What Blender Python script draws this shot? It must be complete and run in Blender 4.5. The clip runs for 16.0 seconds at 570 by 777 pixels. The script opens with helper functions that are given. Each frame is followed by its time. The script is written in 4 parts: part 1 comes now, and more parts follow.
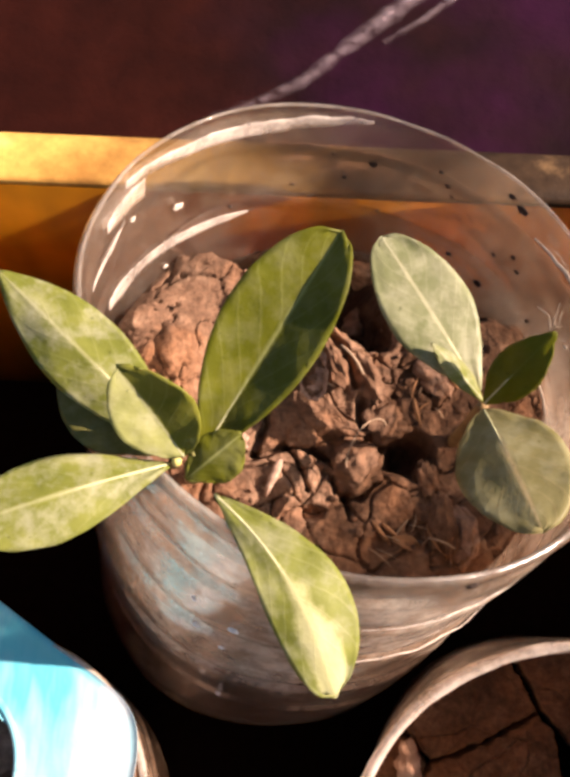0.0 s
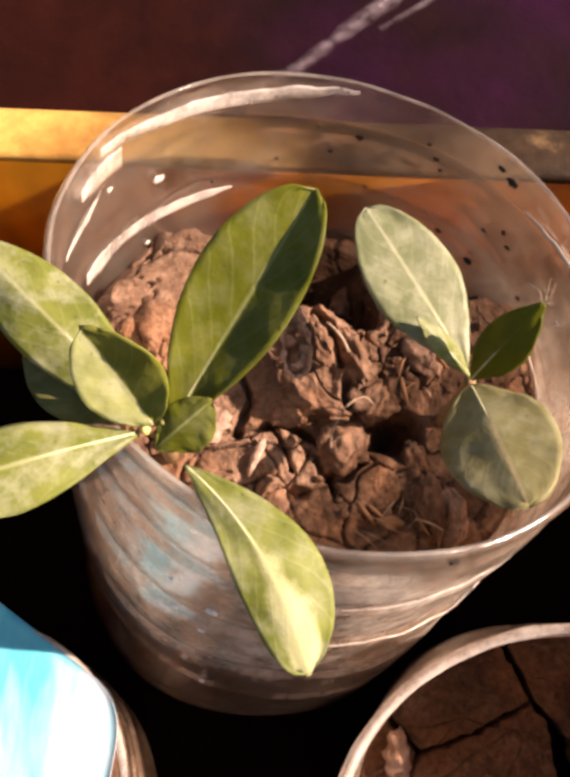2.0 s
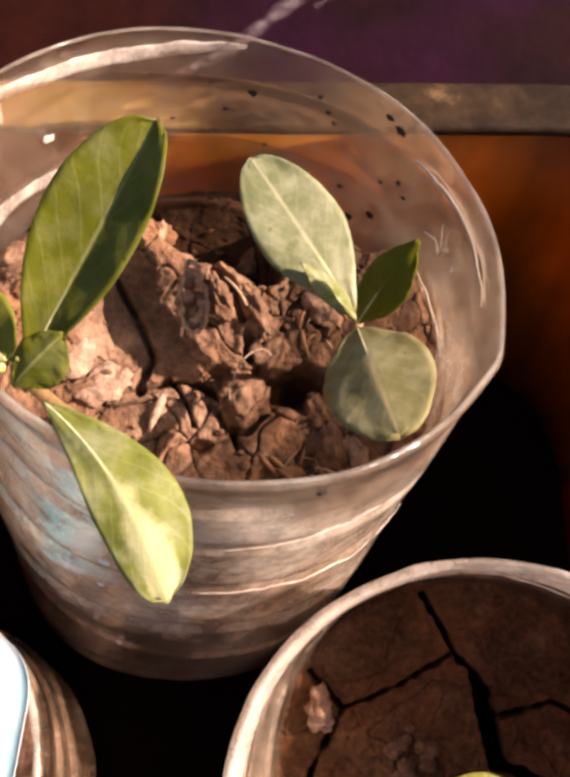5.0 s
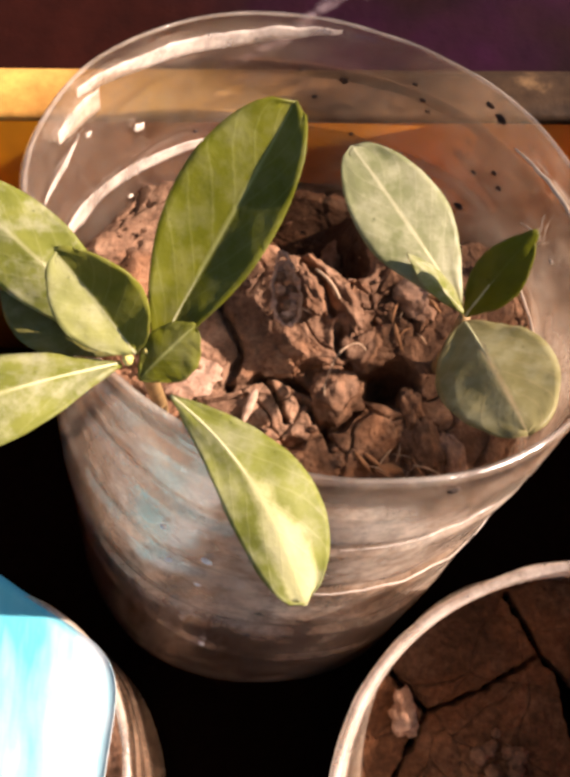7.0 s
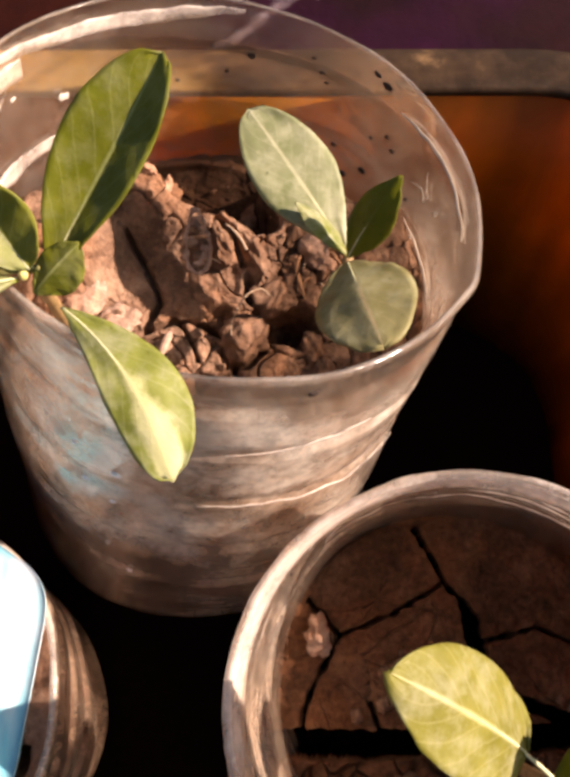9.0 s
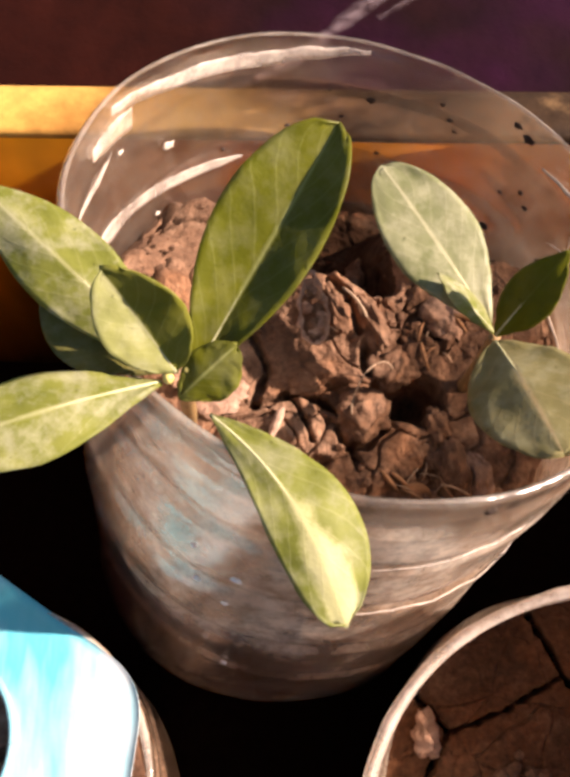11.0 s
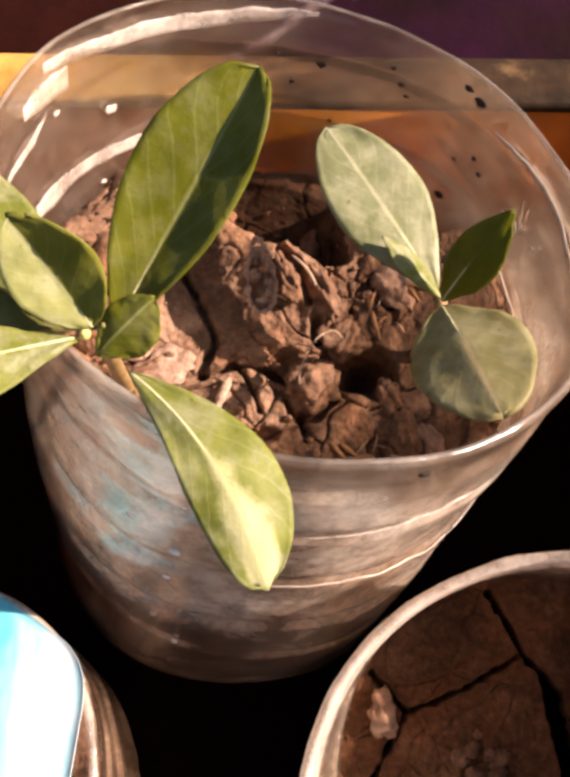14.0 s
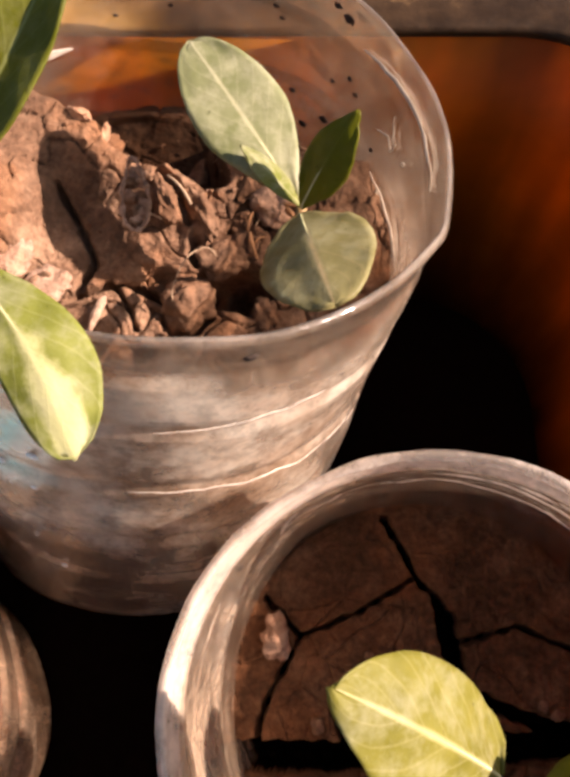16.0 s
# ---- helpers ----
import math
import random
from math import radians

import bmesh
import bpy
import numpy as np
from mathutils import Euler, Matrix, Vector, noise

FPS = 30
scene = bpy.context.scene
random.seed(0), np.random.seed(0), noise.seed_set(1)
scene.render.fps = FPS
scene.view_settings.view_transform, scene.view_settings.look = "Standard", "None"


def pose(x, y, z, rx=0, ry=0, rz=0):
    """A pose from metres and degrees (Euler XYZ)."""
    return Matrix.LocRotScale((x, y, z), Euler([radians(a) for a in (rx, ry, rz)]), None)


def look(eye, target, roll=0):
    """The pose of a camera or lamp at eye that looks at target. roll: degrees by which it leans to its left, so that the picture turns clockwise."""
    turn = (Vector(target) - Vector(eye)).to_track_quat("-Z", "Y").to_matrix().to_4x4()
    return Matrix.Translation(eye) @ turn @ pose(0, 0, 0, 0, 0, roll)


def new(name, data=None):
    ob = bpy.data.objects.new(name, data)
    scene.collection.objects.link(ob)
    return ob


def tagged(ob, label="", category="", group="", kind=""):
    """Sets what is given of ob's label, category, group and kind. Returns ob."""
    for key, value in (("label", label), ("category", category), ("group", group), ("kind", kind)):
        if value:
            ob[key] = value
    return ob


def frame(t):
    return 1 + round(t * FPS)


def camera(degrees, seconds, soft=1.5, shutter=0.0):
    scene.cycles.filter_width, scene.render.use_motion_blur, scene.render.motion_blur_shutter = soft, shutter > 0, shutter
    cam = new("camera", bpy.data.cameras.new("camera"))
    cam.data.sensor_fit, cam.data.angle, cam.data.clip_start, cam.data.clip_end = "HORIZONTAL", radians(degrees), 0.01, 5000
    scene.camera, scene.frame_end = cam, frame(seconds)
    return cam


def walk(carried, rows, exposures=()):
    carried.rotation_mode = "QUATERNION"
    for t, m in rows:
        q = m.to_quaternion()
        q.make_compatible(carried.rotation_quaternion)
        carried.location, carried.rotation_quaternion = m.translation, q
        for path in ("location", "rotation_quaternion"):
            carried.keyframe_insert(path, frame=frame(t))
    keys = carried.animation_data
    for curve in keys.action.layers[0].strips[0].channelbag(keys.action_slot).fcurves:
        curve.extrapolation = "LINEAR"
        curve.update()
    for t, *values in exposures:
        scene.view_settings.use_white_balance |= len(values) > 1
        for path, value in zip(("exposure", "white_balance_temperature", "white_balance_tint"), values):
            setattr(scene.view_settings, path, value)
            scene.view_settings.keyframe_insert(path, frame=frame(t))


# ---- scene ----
cam = camera(38.0, 16.0, soft=4.5)
# seconds, eye, turn (degrees)
ROWS = [
    (0, -0.01389, -0.06087, 0.25145, 23.819, -0.517, 0.274),
    (0.5, -0.01294, -0.06064, 0.25283, 24.130, -0.638, 0.380),
    (1, -0.01278, -0.05959, 0.25309, 24.118, -0.683, 0.551),
    (1.5, -0.01446, -0.05941, 0.25200, 24.127, -0.463, 0.793),
    (2, -0.00983, -0.06329, 0.24586, 23.943, -0.225, 0.427),
    (2.5, 0.00730, -0.07692, 0.23033, 22.817, 0.321, -1.274),
    (3, 0.02866, -0.09469, 0.22210, 23.558, 0.177, -2.808),
    (3.5, 0.03963, -0.10767, 0.21621, 23.382, 0.586, -3.819),
    (4, 0.04185, -0.10983, 0.22285, 23.780, 0.433, -3.840),
    (4.5, 0.02955, -0.09724, 0.23068, 23.398, 0.303, -3.153),
    (5, 0.00730, -0.07200, 0.24288, 24.042, 0.067, -1.707),
    (5.2, -0.00223, -0.06596, 0.24333, 23.780, -0.086, -0.687),
    (7.3, -0.00841, -0.07280, 0.23695, 24.009, 0.821, -1.319),
    (7.5, -0.00506, -0.07489, 0.23591, 24.083, 0.934, -1.085),
    (8, 0.00442, -0.08266, 0.23602, 24.216, 1.047, -1.645),
    (8.5, 0.00905, -0.08982, 0.24320, 24.725, 1.044, -1.979),
    (9, 0.00895, -0.09078, 0.24765, 24.882, 0.741, -1.743),
    (9.5, -0.00081, -0.08598, 0.24834, 24.992, 0.567, -1.581),
    (10, -0.00667, -0.08095, 0.24713, 25.313, 0.556, -0.941),
    (10.2, -0.00942, -0.07821, 0.24512, 24.796, 0.643, -0.940),
    (12.3, -0.01452, -0.06498, 0.23696, 25.213, -0.206, -0.876),
    (12.5, -0.01454, -0.06518, 0.23765, 25.212, -0.025, -0.640),
    (13, -0.01343, -0.06721, 0.23706, 25.074, 0.110, -0.425),
    (13.5, -0.00745, -0.07182, 0.23436, 24.789, 0.314, -1.326),
    (14, -0.00475, -0.07270, 0.23380, 24.737, 0.168, -1.282),
    (14.5, -0.00426, -0.07271, 0.23614, 24.846, 0.147, -0.974),
    (15, 0.00117, -0.07715, 0.23365, 24.693, 0.364, -1.153),
    (15.5, 0.00746, -0.08147, 0.23034, 24.518, 0.450, -1.270),
    (16, 0.01635, -0.08653, 0.22908, 24.367, 0.179, -2.056),
]
walk(cam, [(t, pose(x, y, z, a, b, c)) for t, x, y, z, a, b, c in ROWS])

# ---- light ----
SUN_WAY = Vector((-1.43, -0.035, -1.0)).normalized()
sun_data = bpy.data.lights.new("sun", "SUN")
sun_data.energy, sun_data.angle, sun_data.color = 5.0, radians(0.6), (1.0, 0.79, 0.685)
sun = new("sun", sun_data)
sun.matrix_world = look((2.3, 0.0, 2.0), Vector((2.3, 0.0, 2.0)) + SUN_WAY)
world = bpy.data.worlds.new("sky")
scene.world = world
world.use_nodes = True
wn = world.node_tree
sky = wn.nodes.new("ShaderNodeTexSky")
sky.sky_type, sky.sun_disc = "NISHITA", False
sky.dust_density, sky.air_density, sky.ozone_density = 2.0, 0.9, 0.6
sky.sun_elevation = math.asin(-SUN_WAY.z)
sky.sun_rotation = math.atan2(-SUN_WAY.x, -SUN_WAY.y)
wn.links.new(sky.outputs[0], wn.nodes["Background"].inputs[0])
wn.nodes["Background"].inputs[1].default_value = 0.046
scene.view_settings.exposure = 1.50


# ---- materials ----
class Mat:
    """A node material with short helpers."""

    def __init__(self, name):
        self.m = bpy.data.materials.new(name)
        self.m.use_nodes = True
        self.t = self.m.node_tree
        self.t.nodes.clear()
        self.out = self.t.nodes.new("ShaderNodeOutputMaterial")

    def n(self, kind, **kw):
        node = self.t.nodes.new("ShaderNode" + kind)
        for k, v in kw.items():
            node.inputs[k.replace("_", " ")].default_value = v
        return node

    def to(self, a, b):
        self.t.links.new(a, b)

    def coords(self, kind="Object"):
        return self.n("TexCoord").outputs[kind]

    def noise(self, vec, scale, detail=5.0, rough=0.6, out=0):
        q = self.n("TexNoise", Scale=scale, Detail=detail, Roughness=rough)
        self.to(vec, q.inputs["Vector"])
        return q.outputs[out]

    def ramp(self, fac, *stops):
        q = self.n("ValToRGB")
        e = q.color_ramp.elements
        while len(e) < len(stops):
            e.new(0.5)
        for el, (p, c) in zip(e, stops):
            el.position = p
            el.color = (*c, 1) if isinstance(c, tuple) else (c, c, c, 1)
        self.to(fac, q.inputs[0])
        return q.outputs[0]

    def mix(self, fac, a, b, blend="MIX"):
        q = self.n("Mix")
        q.data_type, q.blend_type = "RGBA", blend
        for i, v in ((0, fac), (6, a), (7, b)):
            sock = q.inputs[i]
            if isinstance(v, (int, float)):
                sock.default_value = v if i == 0 else (v, v, v, 1)
            elif isinstance(v, tuple):
                sock.default_value = (*v, 1)
            else:
                self.to(v, sock)
        return q.outputs[2]

    def math(self, op, a, b=0.0, c=0.0):
        q = self.n("Math")
        q.operation = op
        for i, v in enumerate((a, b, c)):
            if isinstance(v, (int, float)):
                q.inputs[i].default_value = v
            else:
                self.to(v, q.inputs[i])
        return q.outputs[0]

    def bump(self, height, strength, dist, prev=None):
        q = self.n("Bump", Strength=strength, Distance=dist)
        self.to(height, q.inputs["Height"])
        if prev:
            self.to(prev, q.inputs["Normal"])
        return q.outputs[0]

    def principled(self, color, rough=0.6, normal=None, spec=0.4, **kw):
        q = self.n("BsdfPrincipled", **kw)
        for name, v in (("Base Color", color), ("Roughness", rough), ("Specular IOR Level", spec)):
            s = q.inputs[name]
            if isinstance(v, tuple):
                s.default_value = (*v, 1)
            elif isinstance(v, (int, float)):
                s.default_value = v
            else:
                self.to(v, s)
        if normal:
            self.to(normal, q.inputs["Normal"])
        return q.outputs[0]

    def done(self, shader):
        self.to(shader, self.out.inputs[0])
        return self.m


def soil_material(name, dark, mid, pale):
    m = Mat(name)
    v = m.coords()
    c = m.ramp(m.noise(v, 95, 8, 0.7), (0.3, dark), (0.5, mid), (0.70, pale))
    rust = m.ramp(m.noise(v, 38, 4, 0.6), (0.50, 0.0), (0.66, 0.5))
    c = m.mix(rust, c, (pale[0], pale[1] * 0.72, pale[2] * 0.5))
    grit = m.ramp(m.noise(v, 700, 3, 0.6), (0.35, 0.74), (0.65, 1.12))
    c = m.mix(1.0, c, grit, "MULTIPLY")
    fibre = m.n("Mapping")
    fibre.inputs["Rotation"].default_value = (0.5, 0.3, 0.7)
    fibre.inputs["Scale"].default_value = (1, 0.3, 1)
    m.to(v, fibre.inputs[0])
    b = m.bump(m.noise(fibre.outputs[0], 1000, 4, 0.65), 0.45, 0.0009)
    b = m.bump(m.noise(v, 420, 6, 0.65), 0.5, 0.0015, b)
    b = m.bump(m.noise(v, 150, 5, 0.6), 0.5, 0.003, b)
    return m.done(m.principled(c, 0.92, b, 0.15))


def plastic_material(name, haze, film, film_top, lean, tint, streak=110.0, stretch_z=1.35, wrinkle=0.35, towards=None, least=1.0, haze_least=1.0, share=0.5, veil_towards=None, lean_x=0.0):
    """Clear thin plastic, clouded with dried water marks; a film of dried mud clings to it up to
    film_top on its own axis, higher on the side where lean points."""
    m = Mat(name)
    v = m.coords()
    sep = m.n("SeparateXYZ")
    m.to(v, sep.inputs[0])
    stretch = m.n("Mapping")
    stretch.inputs["Scale"].default_value = (1, 1, stretch_z)
    m.to(v, stretch.inputs[0])
    sv = stretch.outputs[0]
    # dried water marks: broad veils, and thin bright edges round them
    veil = m.ramp(m.noise(sv, streak * 0.45, 6, 0.65), (0.42, 0.0), (0.56, 0.55), (0.68, 1.0))
    edge = m.math("ABSOLUTE", m.math("SUBTRACT", m.noise(sv, streak * 0.8, 5, 0.6), 0.5))
    edge = m.ramp(edge, (0.0, 1.0), (0.035, 0.0))
    fine = m.ramp(m.noise(v, 800, 3, 0.6), (0.45, 0.0), (0.75, 1.0))
    cloud = m.math("MULTIPLY_ADD", veil, haze * 1.5, haze * 0.2)
    cloud = m.math("MULTIPLY_ADD", edge, haze * 0.9, cloud)
    cloud = m.math("MULTIPLY_ADD", fine, haze * 0.25, cloud)
    # the mud film
    rise = m.math("ADD", m.math("MULTIPLY_ADD", sep.outputs[0], lean_x, m.math("MULTIPLY_ADD", sep.outputs[1], lean, sep.outputs[2])), m.math("MULTIPLY_ADD", m.noise(v, 55, 3), 0.024, -0.012))
    # the film thins towards the bottom
    low_fade = m.n("MapRange")
    m.to(m.math("ADD", sep.outputs[2], m.math("MULTIPLY_ADD", m.noise(sv, 34, 4, 0.6), 0.024, -0.012)), low_fade.inputs[0])
    for i, q in ((1, 0.042), (2, 0.070), (3, 0.50), (4, 1.0)):
        low_fade.inputs[i].default_value = q
    under = m.n("MapRange")
    m.to(rise, under.inputs[0])
    for i, q in ((1, film_top), (2, film_top - 0.010), (3, 0.16), (4, 1.0)):
        under.inputs[i].default_value = q
    patch = m.ramp(m.noise(sv, 75, 7, 0.72), (0.40, 0.34), (0.50, 0.78), (0.58, 1.0))
    crumb = m.ramp(m.noise(v, 420, 4, 0.65), (0.36, 0.65), (0.60, 1.0))
    patch = m.math("MULTIPLY", patch, crumb)
    mud = m.math("MULTIPLY", m.math("MULTIPLY", m.math("MULTIPLY", under.outputs[0], low_fade.outputs[0]), patch), film)
    cloud = m.math("MULTIPLY", cloud, m.math("MULTIPLY_ADD", low_fade.outputs[0], 0.75, 0.25))
    if towards is not None:
        # thickest on one side of the cup
        c, s = math.cos(radians(towards)), math.sin(radians(towards))
        way = m.math("ADD", m.math("MULTIPLY", sep.outputs[0], c / 0.04), m.math("MULTIPLY", sep.outputs[1], s / 0.04))
        way = m.math("MULTIPLY_ADD", m.math("ADD", way, m.math("MULTIPLY_ADD", m.noise(sv, 40, 4), 0.8, -0.4)), 0.5, 0.5)
        mud = m.math("MULTIPLY", mud, m.ramp(way, (0.45, least), (0.85, 1.0)))
        cloud = m.math("MULTIPLY", cloud, m.ramp(way, (0.30, haze_least), (0.75, 1.0)))
    if veil_towards is not None:
        c, s = math.cos(radians(veil_towards)), math.sin(radians(veil_towards))
        way = m.math("ADD", m.math("MULTIPLY", sep.outputs[0], c / 0.09), m.math("MULTIPLY", sep.outputs[1], s / 0.09))
        cloud = m.math("MULTIPLY", cloud, m.ramp(m.math("ADD", way, 0.5), (0.35, 0.70), (0.95, 1.0)))
    # what the film leaves open, the veil may still cloud
    total = m.math("MINIMUM", m.math("ADD", cloud, mud), 0.90)
    b = m.bump(m.noise(sv, 48, 3, 0.5), wrinkle, 0.003)
    b = m.bump(m.noise(sv, 170, 3, 0.5), wrinkle * 0.6, 0.001, b)
    clear = m.n("BsdfTransparent")
    clear.inputs[0].default_value = (*tint, 1)
    earth = m.ramp(m.noise(sv, 62, 6, 0.62), (0.38, (0.44, 0.30, 0.20)), (0.48, (0.76, 0.60, 0.46)), (0.60, (0.97, 0.86, 0.72)))
    earthy = m.math("DIVIDE", mud, m.math("ADD", total, 0.001))
    colour = m.mix(earthy, (0.88, 0.67, 0.48), earth)
    diff, tl = m.n("BsdfDiffuse"), m.n("BsdfTranslucent")
    m.to(colour, diff.inputs[0])
    m.to(colour, tl.inputs[0])
    m.to(b, diff.inputs["Normal"])
    milk = m.n("MixShader", Fac=share)
    m.to(diff.outputs[0], milk.inputs[1])
    m.to(tl.outputs[0], milk.inputs[2])
    body = m.n("MixShader")
    m.to(total, body.inputs[0])
    m.to(clear.outputs[0], body.inputs[1])
    m.to(milk.outputs[0], body.inputs[2])
    fres = m.n("Fresnel", IOR=1.5)
    m.to(b, fres.inputs["Normal"])
    gloss = m.n("BsdfGlossy", Roughness=0.16)
    m.to(b, gloss.inputs["Normal"])
    full = m.n("MixShader")
    m.to(m.math("MINIMUM", m.math("MULTIPLY", fres.outputs[0], 1.35), 0.6), full.inputs[0])
    m.to(body.outputs[0], full.inputs[1])
    m.to(gloss.outputs[0], full.inputs[2])
    return m.done(full.outputs[0])


def lip_material(name, cloud):
    """The rolled or cut edge of clear plastic, milky and glossy."""
    m = Mat(name)
    v = m.coords()
    clear = m.n("BsdfTransparent")
    worn = m.ramp(m.noise(v, 110, 5, 0.65), (0.38, cloud * 0.3), (0.60, cloud))
    face = m.principled((0.88, 0.78, 0.68), 0.22, m.bump(m.noise(v, 300, 3), 0.2, 0.0006), 0.6)
    tl = m.n("BsdfTranslucent")
    tl.inputs[0].default_value = (0.9, 0.78, 0.68, 1)
    milk = m.n("MixShader", Fac=0.4)
    m.to(face, milk.inputs[1])
    m.to(tl.outputs[0], milk.inputs[2])
    q = m.n("MixShader")
    m.to(worn, q.inputs[0])
    m.to(clear.outputs[0], q.inputs[1])
    m.to(milk.outputs[0], q.inputs[2])
    return m.done(q.outputs[0])


def leaf_material(name, deep, light, dust, vein=(0.50, 0.50, 0.26), half=0.0, rough=0.42, sheen_colour=(0.33, 0.38, 0.12), bleached=0.0):
    """Waxy leaf with pale veins, dusty in patches; with half, the sheen of a lit half is painted on one half of the
    blade and the other has fewer dust spots. The UV runs across (0 to 1) and along (0 to 1) the blade.
    """
    m = Mat(name)
    v = m.coords()
    sep = m.n("SeparateXYZ")
    m.to(m.coords("UV"), sep.inputs[0])
    across = m.math("ABSOLUTE", m.math("SUBTRACT", sep.outputs[0], 0.5))
    c = m.ramp(m.noise(v, 130, 4, 0.6), (0.3, deep), (0.7, light))
    # side veins rise from the midrib towards the tip
    phase = m.math("SUBTRACT", m.math("MULTIPLY", sep.outputs[1], 44.0), m.math("MULTIPLY", across, 30.0))
    side = m.ramp(m.math("SINE", m.math("ADD", phase, m.math("MULTIPLY", m.noise(v, 90, 2), 4.0))), (0.88, 0.0), (1.0, 0.13))
    c = m.mix(side, c, vein)
    if bleached:
        # pale along the middle, and wholly towards the tip
        reach = m.math("SUBTRACT", m.math("MULTIPLY", sep.outputs[1], 0.62), across)
        reach = m.math("ADD", reach, m.math("MULTIPLY_ADD", m.noise(v, 150, 5, 0.65), 0.5, -0.25))
        c = m.mix(m.ramp(reach, (0.22, 0.0), (0.34, bleached)), c, vein)
    mid = m.ramp(m.math("ADD", across, m.math("MULTIPLY", m.noise(v, 300, 2), 0.03)), (0.016, 0.85), (0.05, 0.0))
    c = m.mix(mid, c, vein)
    spots = m.ramp(m.noise(v, 210, 5, 0.7), (0.45, 0.0), (0.72, dust))
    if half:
        # the light on one half of the blade is put into its colour
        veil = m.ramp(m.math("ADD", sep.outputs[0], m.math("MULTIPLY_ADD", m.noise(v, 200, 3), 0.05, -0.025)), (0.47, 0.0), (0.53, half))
        c = m.mix(veil, c, sheen_colour)
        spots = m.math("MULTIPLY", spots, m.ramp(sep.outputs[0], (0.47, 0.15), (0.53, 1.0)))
    c = m.mix(spots, c, (0.60, 0.58, 0.44))
    flecks = m.ramp(m.noise(v, 900, 2, 0.5), (0.22, 0.45), (0.28, 1.0))
    c = m.mix(1.0, c, flecks, "MULTIPLY")
    c = m.mix(1.0, c, (0.76, 0.75, 0.66), "MULTIPLY")
    b = m.bump(side, 0.25, 0.0004)
    b = m.bump(m.noise(v, 260, 4, 0.6), 0.35, 0.0008, b)
    face = m.principled(c, rough, b, 0.17)
    back = m.n("BsdfTranslucent")
    thin = m.n("Gamma", Gamma=0.5)
    m.to(c, thin.inputs[0])
    m.to(m.mix(1.0, thin.outputs[0], (1.0, 0.98, 0.25), "MULTIPLY"), back.inputs[0])
    q = m.n("MixShader", Fac=0.22)
    m.to(face, q.inputs[1])
    m.to(back.outputs[0], q.inputs[2])
    return m.done(q.outputs[0])


def tub_material():
    """Orange-brown plastic in upright streaks of redder tone; shade towards its bottom is painted in."""
    m = Mat("orange-brown plastic")
    v = m.coords()
    mp = m.n("Mapping")
    mp.inputs["Scale"].default_value = (1, 1, 0.16)
    m.to(v, mp.inputs[0])
    c = m.ramp(m.noise(mp.outputs[0], 42, 3, 0.5), (0.36, (0.24, 0.100, 0.002)), (0.50, (0.43, 0.178, 0.002)), (0.64, (0.66, 0.228, 0.002)))
    dirt = m.ramp(m.noise(v, 18, 4, 0.6), (0.35, 0.55), (0.62, 1.0))
    c = m.mix(1.0, c, dirt, "MULTIPLY")
    sep = m.n("SeparateXYZ")
    m.to(v, sep.inputs[0])
    # the shade low in the tub is painted on the wall as near-black
    bottom_shade = m.n("MapRange")
    m.to(m.math("ADD", sep.outputs[2], m.math("MULTIPLY_ADD", m.noise(mp.outputs[0], 30, 4, 0.6), 0.05, -0.025)), bottom_shade.inputs[0])
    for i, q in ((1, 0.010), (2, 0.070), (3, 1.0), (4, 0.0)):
        bottom_shade.inputs[i].default_value = q
    c = m.mix(bottom_shade.outputs[0], c, (0.012, 0.004, 0.001))
    face = m.principled(c, 0.45, m.bump(m.noise(mp.outputs[0], 60, 3), 0.15, 0.002), 0.25)
    # daylight shines red through the thin plastic
    glow = m.n("BsdfTranslucent")
    m.to(m.mix(1.0, c, (1.6, 0.95, 0.4), "MULTIPLY"), glow.inputs[0])
    q = m.n("MixShader", Fac=0.42)
    m.to(face, q.inputs[1])
    m.to(glow.outputs[0], q.inputs[2])
    return m.done(q.outputs[0])


def light_streak_material():
    # see-through pale colour that imitates a streak of light
    m = Mat("pale streak of light")
    v = m.coords()
    sep = m.n("SeparateXYZ")
    m.to(m.coords("UV"), sep.inputs[0])
    d = m.n("BsdfDiffuse")
    d.inputs[0].default_value = (0.27, 0.20, 0.21, 1)
    soft = m.math("MULTIPLY", m.ramp(sep.outputs[0], (0.0, 0.0), (0.5, 1.0), (1.0, 0.0)), m.ramp(sep.outputs[1], (0.0, 0.25), (0.6, 1.0)))
    q = m.n("MixShader")
    m.to(m.math("MULTIPLY", soft, m.ramp(m.noise(v, 160, 6, 0.7), (0.36, 0.1), (0.68, 0.9))), q.inputs[0])
    m.to(m.n("BsdfTransparent").outputs[0], q.inputs[1])
    m.to(d.outputs[0], q.inputs[2])
    return m.done(q.outputs[0])


